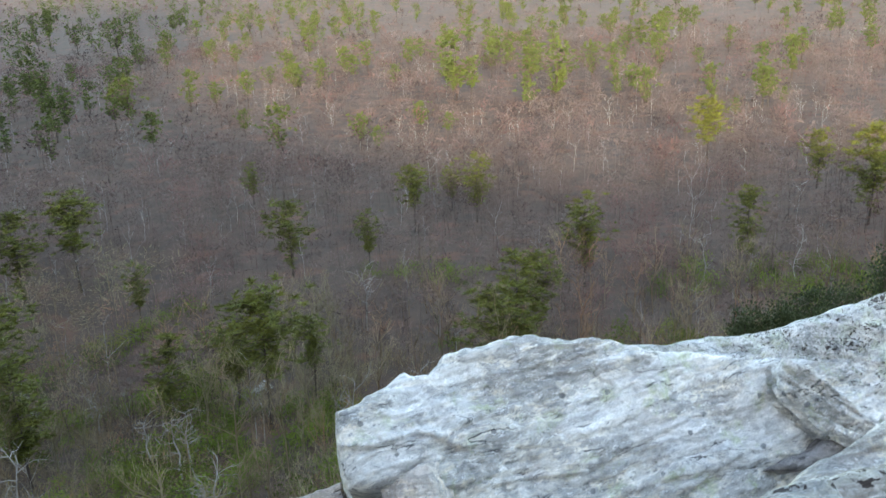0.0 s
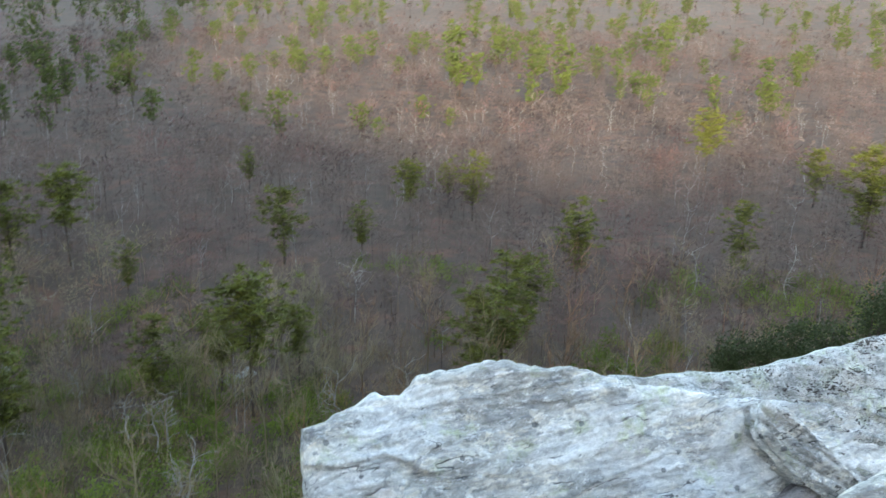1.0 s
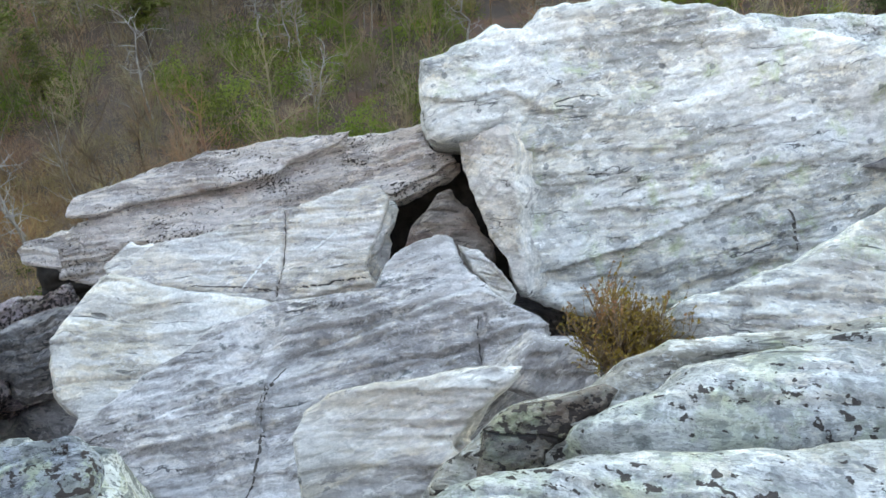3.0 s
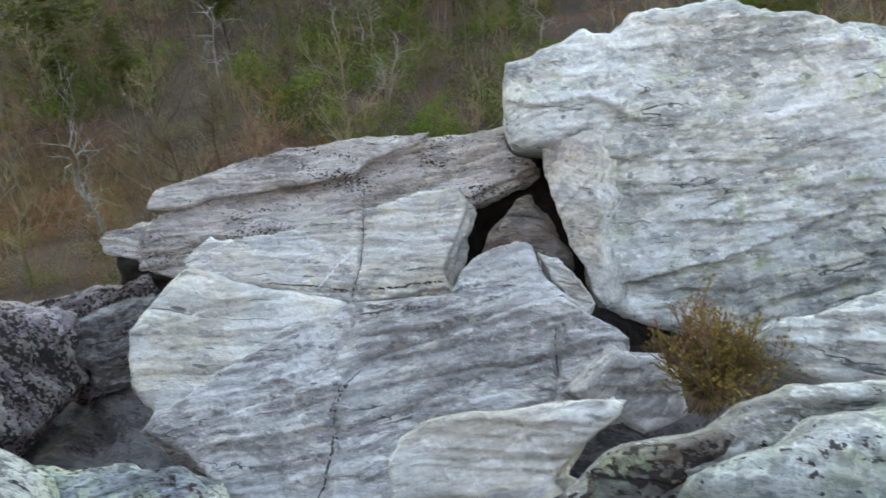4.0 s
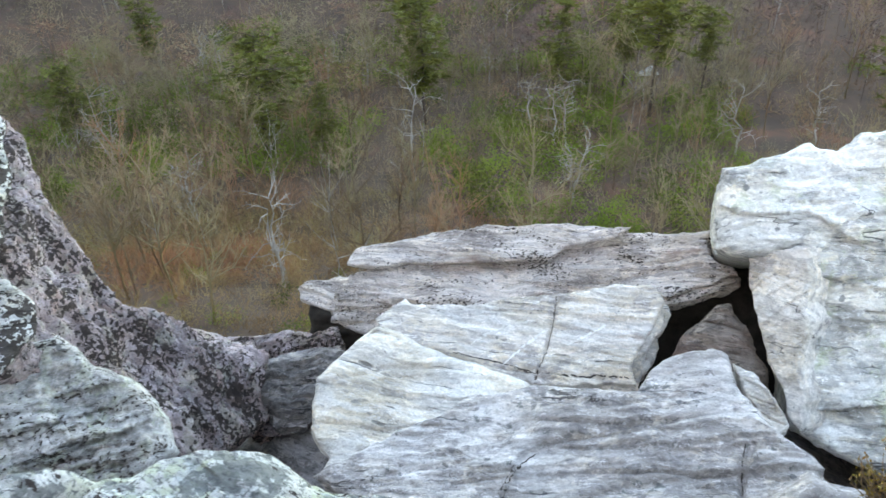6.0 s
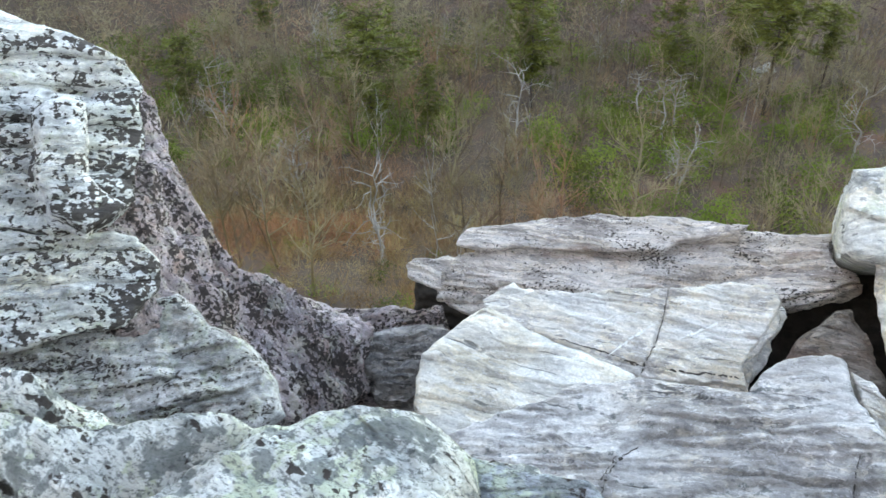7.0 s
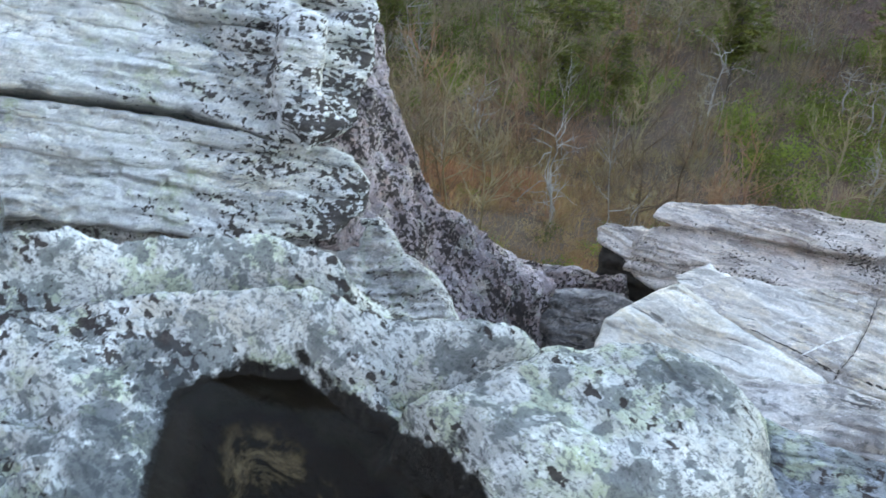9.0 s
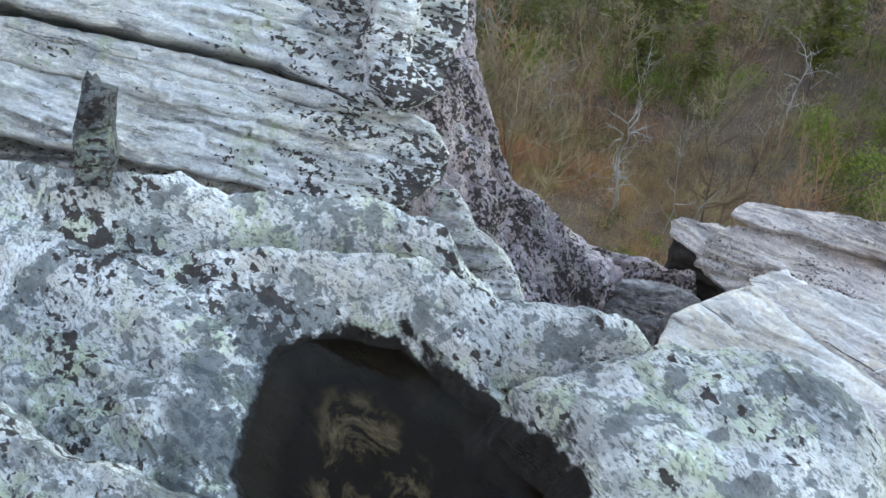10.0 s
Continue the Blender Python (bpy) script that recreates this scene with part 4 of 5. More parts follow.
mid_ridge = rock("rock_slab", "long pale sloping ridge between the boulder and the near ledge", M_BLOCK, (2.0, 6.9, -4.68), (-0.1, -0.55, 0.829), [(-0.82, -0.84), (-0.83, -0.6), (-0.68, -0.45), (-0.46, -0.33), (-0.21, -0.11), (0.0, 0.04), (0.14, 0.22), (0.33, 0.44), (0.58, 0.69), (0.81, 0.88), (1.69, 1.56), (2.26, 1.87), (2.52, -0.26), (1.06, -0.45), (-0.23, -0.85)], thick=2.0, step=0.045, bevel=0.2, relief=0.08, layers=0.06, period=0.3, ragged=0.05, seed=24, tilt=0.3)
rock("block", "pale protruding block with lichen-dotted top", M_SPOT, (-8.08, 4.77, -4.8), (0.71, -0.27, 0.65), [(-0.04, 0.93), (0.13, 1.01), (0.36, 0.99), (0.47, 0.87), (0.39, 0.51), (0.24, 0.18), (0.29, -0.05), (0.47, -0.3), (0.27, -0.37), (-0.01, -0.4), (-0.25, -0.12), (-0.27, 0.32)], thick=1.1, step=0.04, bevel=0.16, relief=0.07, layers=0.08, period=0.25, ragged=0.05, seed=25, part_of=tower, tilt=-0.15)
rock("rock", "upright dark grey rock splinter standing on the ledge", M_STUB, (-3.5, 0.75, -1.45), (0.78, -0.416, 0.468), [(-0.0, 0.17), (0.02, 0.21), (0.05, 0.17), (0.1, 0.15), (0.1, 0.02), (0.07, -0.17), (-0.05, -0.17), (-0.05, -0.02)], thick=0.12, step=0.012, bevel=0.03, relief=0.03, layers=0.03, period=0.1, ragged=0.04, seed=26)

# cracks and quartz veins
seam(mid_slab, [(-0.35, 0.62), (-0.17, 0.27), (-0.05, -0.09), (-0.0, -0.35), (0.05, -0.52)], 0.014, M_CREVICE, "crack", "narrow dark crack")
seam(mid_slab, [(-0.88, -0.44), (-0.77, -0.23), (-0.63, -0.01)], 0.026, M_VEIN, "vein", "raised pale quartz vein")
seam(mid_slab, [(-0.39, -0.48), (-0.29, -0.11), (-0.16, 0.19)], 0.026, M_VEIN, "vein", "raised pale quartz vein")
seam(mid_slab, [(0.14, 0.08), (0.29, 0.3), (0.41, 0.55)], 0.026, M_VEIN, "vein", "raised pale quartz vein")
seam(mid_slab, [(-1.0, -0.65), (-0.46, -0.48), (-0.02, -0.4), (0.49, -0.17), (0.98, 0.08)], 0.016, M_CREVICE, "crack", "narrow dark crack")
seam(low_slab, [(-0.06, -0.43), (-0.1, -0.72), (-0.03, -1.01), (0.19, -1.26), (0.33, -1.59), (0.4, -1.89)], 0.035, M_CREVICE, "crack", "deep dark crack")
seam(low_slab, [(1.51, 0.93), (1.65, 0.65), (1.84, 0.41)], 0.018, M_CREVICE, "crack", "narrow dark crack")
seam(boulder, [(2.14, -1.29), (2.19, -1.39), (2.18, -1.57), (2.16, -1.83)], 0.045, M_CREVICE, "crack", "short dark crack")

# ---- the near ledge with its water-filled hollow ----
LEDGE_X = [-6.0, -5.0, -3.73, -3.2, -2.9, -2.6, -2.3, -1.91, -1.53, -1.18, -0.89, -0.75, -0.5, 0.0, 2.8]
LEDGE_Y = [-1.6, -0.5, 0.72, 1.38, 1.64, 1.76, 1.82, 1.98, 2.22, 2.33, 2.37, 2.2, 1.95, 1.9, 1.95]
POOL = [(-2.07, 0.61), (-2.26, 0.68), (-2.41, 0.77), (-2.53, 0.87), (-2.62, 0.98), (-2.63, 1.1), (-2.57, 1.22), (-2.42, 1.34), (-2.22, 1.36), (-2.07, 1.39), (-1.97, 1.34), (-1.86, 1.37), (-1.74, 1.39), (-1.64, 1.35), (-1.55, 1.24), (-1.65, 0.99), (-1.81, 0.75)]
WATER_Z = -1.86


def ridge_line(p, a, b, wide, high):
    """A rounded rib of rock from a to b."""
    a, b = np.array(a), np.array(b)
    t = np.clip(((p - a) @ (b - a)) / ((b - a) @ (b - a)), 0, 1)
    d = np.linalg.norm(p - a - t[:, None] * (b - a), axis=1)
    return high * np.exp(-(d / wide) ** 2)


def path_side(p, path):
    """Distance to a polyline, below nought on its right-hand side."""
    best, side = np.full(len(p), 1e9), np.ones(len(p))
    for a, b in zip(np.array(path), np.array(path)[1:]):
        ab = b - a
        t = np.clip(((p - a) @ ab) / (ab @ ab), 0, 1)
        away = p - a - t[:, None] * ab
        d = np.linalg.norm(away, axis=1)
        side = np.where(d < best, np.sign(ab[0] * away[:, 1] - ab[1] * away[:, 0]), side)
        best = np.minimum(best, d)
    return best * side


RIB_BACK = [(-3.35, 1.02), (-3.17, 1.2), (-2.97, 1.42), (-2.74, 1.59), (-2.6, 1.62)]
RIB_FRONT = [(-3.9, 0.5), (-3.5, 0.8), (-3.13, 1.06), (-2.79, 1.26), (-2.54, 1.44), (-2.29, 1.68), (-2.07, 1.84), (-1.92, 1.9)]
RIB_CLEFT = [(-3.3, 0.88), (-3.0, 1.2), (-2.75, 1.42), (-2.5, 1.56), (-2.3, 1.78)]
GULLY = [(-2.1, 1.54), (-2.02, 1.62), (-1.98, 1.75), (-1.9, 1.9)]
HUMP = [(-2.02, 1.42), (-2.03, 1.56), (-1.99, 1.72), (-1.88, 1.92), (-1.7, 2.13), (-1.5, 2.26), (-1.27, 2.2), (-1.13, 2.03), (-1.16, 1.8), (-1.3, 1.6), (-1.55, 1.45), (-1.8, 1.40)]
NEAR_STEP = [(-3.9, -0.35), (-3.2, 0.0), (-2.77, 0.21), (-2.55, 0.3), (-2.3, 0.45), (-2.12, 0.54), (-1.85, 0.58)]


def build_ledge():
    xs = np.concatenate([np.arange(-5.4, -4.0, 0.03), np.arange(-4.0, -0.4, 0.012), np.arange(-0.4, 2.1, 0.03)])
    ys = np.concatenate([np.arange(-1.7, 0.1, 0.03), np.arange(0.1, 2.5, 0.012), np.arange(2.5, 2.9, 0.03)])
    x, y = np.meshgrid(xs, ys, indexing="ij")
    p = np.column_stack([x.ravel(), y.ravel()])
    X, Y = p.T
    p3 = np.column_stack([p, np.zeros(len(p))])
    z = -1.74 + 0.28 * np.clip(0.5 - Y, 0, 3) * np.clip((X + 2.4) / 1.2, 0, 1)
    z += -0.14 * np.clip((-2.0 - X) / 0.4, 0, 1) * np.clip((Y - 1.5) / 0.4, 0, 1)
    z += -0.10 * np.clip((-2.6 - X) / 0.5, 0, 1)
    wig = p + 0.07 * np.column_stack([fbm(p3 * 2.2 + 3, 4), fbm(p3 * 2.2 + 13, 4)])
    hump = np.array(HUMP)
    deep = edge_distance(wig, hump) * inside(wig, hump)
    z += 0.18 * np.sqrt(np.clip(1 - (1 - np.clip(deep / 0.17, 0, 1)) ** 2, 0, 1))
    for path, wide, high in ((RIB_BACK, 0.08, 0.19), (RIB_FRONT, 0.09, 0.18), (GULLY, 0.08, -0.17), (RIB_CLEFT, 0.055, -0.22)):
        side = path_side(wig, path)
        z += high * np.exp(-(np.abs(side) / (wide * np.where(side > 0, 0.7, 1.5))) ** 1.4)
    side = path_side(wig, NEAR_STEP)
    z += np.where(side < 0, 0.12 * np.clip(-side / 0.07, 0, 1) ** 0.5, -0.10 * np.exp(-side / 0.16)) * np.clip((-1.7 - X) / 0.3, 0, 1)
    z += ridge_line(wig, (-3.6, 0.35), (-3.0, 0.7), 0.12, 0.07) - ridge_line(wig, (-3.3, 0.42), (-2.75, 0.62), 0.05, 0.05)
    z += 0.012 * fbm(p3 * 20, 4, 0.65)
    grainy = np.column_stack([X * 1.2 + Y * 0.7, (Y - 0.6 * X) * 5.5 + 0.6 * fbm(p3 * 1.5, 3), np.zeros(len(X))])
    z += 0.06 * fbm(p3 * 1.3, 4) + 0.045 * fbm(grainy, 5, 0.62) + 0.022 * fbm(p3 * 8, 5, 0.65)
    edge = Y - np.interp(X, LEDGE_X, LEDGE_Y) + 0.09 * fbm(p3 * 2.3 + 5, 4, 0.5)
    z -= np.where(edge > -0.22, 0.08 * ((edge + 0.22) / 0.22) ** 2, 0) * (edge < 0) + np.where(edge >= 0, 0.08 + 2.8 * np.maximum(edge, 0) ** 0.8, 0)
    rim = np.minimum(np.minimum(X + 5.2, 1.9 - X), Y + 1.5) - 0.35 + 0.75 * fbm(p3 * 0.8 + 21, 5, 0.6)
    z -= np.where(rim < 0.3, 0.35 * (0.3 - rim) ** 2, 0) + np.where(rim < 0, 2.2 * np.abs(rim) ** 0.8, 0)
    poly = np.array(POOL)
    wob = p + 0.035 * np.column_stack([fbm(p3 * 3.7 + 9, 5, 0.6), fbm(p3 * 3.7 + 19, 5, 0.6)])
    dist = edge_distance(wob, poly) * np.where(inside(wob, poly), -1, 1)
    reach = 0.07 + 0.17 * np.clip((-2.1 - X) / 0.25, 0, 1) * np.clip((1.25 - Y) / 0.3, 0, 1)
    rise = np.clip(dist / reach, 0, 1) ** 0.6
    floor = WATER_Z + 0.008 + 0.6 * np.clip(dist, -0.10, 0) - 0.05 * np.clip(-dist / 0.25, 0, 1) + 0.015 * fbm(p3 * 5, 3)
    z = np.where(dist <= 0, floor, (1 - rise) * (WATER_Z + 0.008) + rise * z)
    v = np.column_stack([X, Y, z])
    n, k = x.shape
    i, j = np.meshgrid(np.arange(n - 1), np.arange(k - 1), indexing="ij")
    f = np.stack([i * k + j, (i + 1) * k + j, (i + 1) * k + j + 1, i * k + j + 1], -1).reshape(-1, 4)
    f = f[(z[f] > -4.2).all(1)]
    me = quick_mesh("rock_ledge", v, f, True)
    me.attributes.new("shore", "FLOAT", "POINT").data.foreach_set("value", dist.astype(np.float32))
    # Mask of the shade painted on the hollow's wall, low-x side of the pool.
    wall_shade = np.clip((0.25 + 0.07 * fbm(p3 * 6, 3) - dist) / 0.04, 0, 1) * np.clip((-2.0 - X) / 0.15, 0, 1) * np.clip((1.15 - Y) / 0.15, 0, 1)
    me.attributes.new("wall_shade", "FLOAT", "POINT").data.foreach_set("value", wall_shade.astype(np.float32))
    me.materials.append(M_LEDGE_WET)
    tagged(new("rock_ledge", me), "lichen-crusted rock ledge with a dark water-filled hollow", "rock")


build_ledge()


def build_pool():
    m, nt, bsdf = material("pool_water")
    bsdf.inputs["Base Color"].default_value = (0.80, 0.68, 0.50, 1)
    bsdf.inputs["Roughness"].default_value = 0.03
    bsdf.inputs["IOR"].default_value = 1.33
    bsdf.inputs["Transmission Weight"].default_value = 1.0
    bsdf.inputs["Specular Tint"].default_value = (0.30, 0.26, 0.22, 1)
    bsdf.inputs["Specular IOR Level"].default_value = 0.3
    a = np.linspace(0, 2 * np.pi, 60, endpoint=False)
    ring = np.column_stack([-2.17 + 0.72 * np.cos(a), 0.98 + 0.55 * np.sin(a), np.full(60, WATER_Z)])
    v = np.concatenate([ring, [[-2.17, 0.98, WATER_Z]]])
    me = quick_mesh("water", v, [(i, (i + 1) % 60, 60) for i in range(60)])
    me.materials.append(m)
    water = new("water", me)
    water.visible_shadow = False
    tagged(water, "still dark water in the rock hollow", "water", kind="structure")


build_pool()


rock("rock", "dark blue-grey crusted rock at the ledge's broken edge", M_SLATE, (-1.09, 2.19, -1.70), (0.05, -0.25, 0.967), [(-0.38, 0.02), (-0.2, 0.05), (-0.02, 0.07), (0.14, 0.1), (0.21, 0.05), (0.24, -0.08), (0.1, -0.2), (-0.08, -0.18), (-0.2, -0.11), (-0.33, -0.06)], thick=0.45, step=0.014, bevel=0.03, relief=0.05, layers=0.035, period=0.09, ragged=0.03, seed=34, tilt=0.4)

# ---- trees ----
class Sticks:
    """Collects tapered three-sided sticks and thin blades as triangles."""

    def __init__(self):
        self.v, self.f, self.n = [], [], 0

    def stick(self, a, b, ra, rb, sides=3):
        a, b = np.asarray(a, float), np.asarray(b, float)
        d = b - a
        d = d / max(np.linalg.norm(d), 1e-9)
        u = np.cross(d, (0.3, 0.9, 0.2) if abs(d[2]) > 0.9 else (0, 0, 1))
        u /= np.linalg.norm(u)
        w = np.cross(d, u)
        ang = np.arange(sides) * 2 * np.pi / sides
        ring = np.cos(ang)[:, None] * u + np.sin(ang)[:, None] * w
        self.v.append(np.concatenate([a + ra * ring, b + rb * ring]))
        n = self.n
        for i in range(sides):
            j = (i + 1) % sides
            self.f += [(n + i, n + j, n + sides + j), (n + i, n + sides + j, n + sides + i)]
        self.n += 2 * sides

    def blade(self, a, b, width, side):
        a, b, side = np.asarray(a, float), np.asarray(b, float), np.asarray(side, float)
        self.v.append(np.array([a - side * width / 2, a + side * width / 2, b]))
        self.f.append((self.n, self.n + 1, self.n + 2))
        self.n += 3

    def leaf(self, c, along, across, size):
        c = np.asarray(c, float)
        self.v.append(np.array([c, c + 0.5 * size * along + 0.3 * size * across, c + size * along, c + 0.5 * size * along - 0.3 * size * across]))
        n = self.n
        self.f += [(n, n + 1, n + 2), (n, n + 2, n + 3)]
        self.n += 4

    def done(self):
        return np.concatenate(self.v), np.array(self.f)


def unit(rng):
    d = rng.normal(size=3)
    return d / np.linalg.norm(d)


def bare_tree(seed, height=9.0, limbs=8, twigs=9, fat=1.0, spread=0.38, blades=True):
    """A leafless hardwood about height metres tall."""
    rng, s = np.random.RandomState(seed), Sticks()
    base, lean = np.zeros(3), rng.uniform(-0.06, 0.06, 2)
    trunk = [np.array([lean[0] * h * height + 0.12 * rng.normal(), lean[1] * h * height + 0.12 * rng.normal(), h * height]) for h in (-0.03, 0.3, 0.6, 0.95)]
    fat = fat * height / 9
    radii = [0.085 * fat, 0.065 * fat, 0.04 * fat, 0.012 * fat]
    for k in range(3):
        s.stick(trunk[k], trunk[k + 1], radii[k], radii[k + 1])
    for i in range(limbs):
        h = rng.uniform(0.28, 0.88)
        k = 0 if h < 0.3 else 1 if h < 0.6 else 2
        t = (h - (0, 0.3, 0.6)[k]) / 0.33
        p = trunk[k] * (1 - t) + trunk[k + 1] * t
        a = rng.uniform(0, 2 * np.pi)
        d = np.array([math.cos(a), math.sin(a), rng.uniform(0.6, 1.5)])
        d /= np.linalg.norm(d)
        long = height * spread * (1.1 - 0.6 * h) * rng.uniform(0.7, 1.2)
        mid = p + d * long * 0.5 + 0.08 * long * rng.normal(size=3)
        tip = mid + (d + np.array([0, 0, 0.35]) + 0.25 * rng.normal(size=3)) * long * 0.5
        s.stick(p, mid, 0.045 * fat, 0.03 * fat)
        s.stick(mid, tip, 0.03 * fat, 0.012 * fat)
        for _ in range(twigs):
            q = p + (mid - p) * rng.uniform(0.4, 1) if rng.rand() < 0.4 else mid + (tip - mid) * rng.rand()
            e = d * 0.5 + 0.75 * unit(rng) + np.array([0, 0, 0.45])
            e /= np.linalg.norm(e)
            end = q + e * rng.uniform(0.5, 1.3) * height / 9
            s.blade(q, end, 0.04 * fat, np.cross(e, unit(rng)))
            if blades:
                for _ in range(3):
                    w = q + (end - q) * rng.uniform(0.3, 0.9)
                    g = e + 0.8 * unit(rng)
                    s.blade(w, w + g * rng.uniform(0.3, 0.7) * height / 9, 0.022 * fat, np.cross(g, unit(rng)))
    return s.done()


def far_tree(seed, height=9.0, count=100, wide=1.0):
    """A leafless hardwood seen from far off: a short stem under a rounded, lopsided haze of twigs."""
    rng, s = np.random.RandomState(seed), Sticks()
    s.stick((0, 0, -0.3), (0.2 * rng.normal(), 0.2 * rng.normal(), height * 0.55), 0.04, 0.02)
    knots = [unit(rng) * np.array([0.20, 0.20, 0.16]) * height for _ in range(5)]
    for _ in range(count):
        d = unit(rng)
        p = knots[rng.randint(5)] + d * np.array([0.17, 0.17, 0.20]) * height * rng.rand() ** 0.4
        p[2] += height * 0.62
        e = d * np.array([0.8, 0.8, 0.5]) + np.array([0, 0, 0.35]) + 0.8 * unit(rng)
        s.blade(p, p + e * rng.uniform(0.35, 0.85), rng.uniform(0.05, 0.11) * wide, np.cross(e, unit(rng)))
    return s.done()


def haze_shrub(seed, size=3.2):
    """A leafless many-stemmed shrub: a dome of fine twigs."""
    rng, s = np.random.RandomState(seed), Sticks()
    for _ in range(85):
        d = unit(rng)
        d[2] = abs(d[2])
        p = d * np.array([0.45, 0.45, 0.75]) * size * rng.rand() ** 0.45
        e = d * np.array([0.6, 0.6, 0.4]) + np.array([0, 0, 0.6]) + 0.75 * unit(rng)
        s.blade(p, p + e * rng.uniform(0.3, 0.9), rng.uniform(0.02, 0.045), np.cross(e, unit(rng)))
    return s.done()


def pine_parts(seed, height=14.0, crown=0.55, width=0.2, clumps=70, needles=26, broad=0.34):
    """Trunk with limbs, and a crown of needle tufts with gaps between the whorls."""
    rng, wood, green = np.random.RandomState(seed), Sticks(), Sticks()
    pts = [np.array([0.25 * rng.normal() * h, 0.25 * rng.normal() * h, h * height]) for h in (-0.02, 0.25, 0.5, 0.75, 1.0)]
    for k in range(4):
        wood.stick(pts[k], pts[k + 1], 0.19 * (1 - 0.23 * k), 0.19 * (0.77 - 0.23 * k), 6)
    done = 0
    while done < clumps:
        h = 1 - crown * rng.rand() ** 0.9
        k = min(3, int(h * 4))
        p = pts[k] + (pts[k + 1] - pts[k]) * (h * 4 - k)
        a = rng.uniform(0, 2 * np.pi)
        shape = math.sin(math.pi * min(0.97, 0.12 + 0.85 * (1 - h) / crown)) ** 0.7
        long = height * width * shape * rng.uniform(0.3, 1.3)
        d = np.array([math.cos(a), math.sin(a), rng.uniform(-0.1, 0.4)])
        tip = p + d * long
        wood.stick(p, tip, 0.04, 0.012)
        for _ in range(rng.randint(2, 5)):
            c = p + (tip - p) * rng.uniform(0.15, 1.05) + 0.32 * rng.normal(size=3)
            size = rng.uniform(0.6, 1.05) * height / 14
            for _ in range(needles):
                e = unit(rng)
                e[2] = abs(e[2]) * 0.8 - 0.15
                green.blade(c - e * 0.1 * size, c + e * size * rng.uniform(0.7, 1.2), broad * size, np.cross(e, unit(rng)))
            done += 1
    return wood.done(), green.done()


def shrub_mass(seed, leaves=270):
    """A rounded evergreen shrub about one metre across, of many small leaves in uneven tufts."""
    rng, s = np.random.RandomState(seed), Sticks()
    tufts = []
    for _ in range(14):
        d = unit(rng)
        d[2] = abs(d[2])
        tufts.append(d * rng.uniform(0.25, 0.55))
    for _ in range(leaves):
        t = tufts[rng.randint(14)]
        c = t + 0.13 * rng.normal(size=3) + np.array([0, 0, 0.12])
        a = unit(rng) + t
        a /= np.linalg.norm(a)
        s.blade(c, c + a * rng.uniform(0.06, 0.11), rng.uniform(0.04, 0.065), np.cross(a, unit(rng)))
    return s.done()


def scatter(name, templates, places, mat, label, category):
    """One mesh of many turned and scaled copies: rows x, y, sink, scale, stretch."""
    rng = np.random.RandomState(len(places))
    vs, fs, tone, n = [], [], [], 0
    for x, y, scale, tall in places:
        v, f = templates[rng.randint(len(templates))]
        a = rng.uniform(0, 2 * np.pi)
        c, s = math.cos(a), math.sin(a)
        z = float(ground_z(np.array([x]), np.array([y]))[0])
        vs.append(np.column_stack([(v[:, 0] * c - v[:, 1] * s) * scale + x, (v[:, 0] * s + v[:, 1] * c) * scale + y, v[:, 2] * scale * tall + z]))
        fs.append(f + n)
        tone.append(np.full(len(v), rng.rand(), np.float32))
        n += len(v)
    me = quick_mesh(name, np.concatenate(vs), np.concatenate(fs))
    me.attributes.new("tone", "FLOAT", "POINT").data.foreach_set("value", np.concatenate(tone))
    me.materials.append(mat)
    return tagged(new(name, me), label, category, kind="stuff")


def sector(count, near, far, rng, lo=-80, hi=34, power=2.0, edge=17):
    """Even places on the ground in a sector before the cliff."""
    out = []
    while len(out) < count:
        r = (near ** power + (far ** power - near ** power) * rng.rand()) ** (1 / power)
        a = radians(rng.uniform(lo, hi))
        x, y = r * math.sin(a), r * math.cos(a)
        if -0.35 * x + 0.94 * y > edge:
            out.append((x, y))
    return out


RNG = np.random.RandomState(77)
BARE = [bare_tree(100 + i, 7.0 + (i % 4), limbs=10 + i % 3, twigs=8, spread=0.42) for i in range(8)]
SAPLING = [haze_shrub(120 + i) for i in range(6)]
BARE_MID = [far_tree(140 + i, 9.0, 110, 0.9) for i in range(7)]
BARE_FAR = [far_tree(150 + i, 7.0, 60, 2.1) for i in range(7)]
BARE_FARTHEST = [far_tree(160 + i, 7.0, 38, 3.6) for i in range(5)]
WOODS = sector(400, 38, 105, RNG)
scatter("bare_woodland", BARE, [(x, y, RNG.uniform(0.6, 1.05), RNG.uniform(0.85, 1.15)) for x, y in WOODS], M_NEARTWIG,
        "leafless mauve-brown hardwood forest on the slope below", "forest")
scatter("bare_woodland", SAPLING, [(x, y, RNG.uniform(0.5, 1.2), RNG.uniform(0.8, 1.2)) for x, y in sector(900, 38, 95, RNG, edge=14) + sector(420, 60, 135, RNG, -78, -45) + sector(320, 52, 95, RNG, -46, -10)], M_NEARTWIG,
        "brown leafless saplings below the cliff", "forest")
scatter("bare_woodland", SAPLING, [(x, y, RNG.uniform(0.5, 1.2), RNG.uniform(0.8, 1.2)) for x, y in sector(1000, 80, 160, RNG, -62, 34)], M_TWIG,
        "dense leafless saplings on the slope below", "forest")
MIDDLE = sector(2100, 82, 190, RNG, -66, 34)
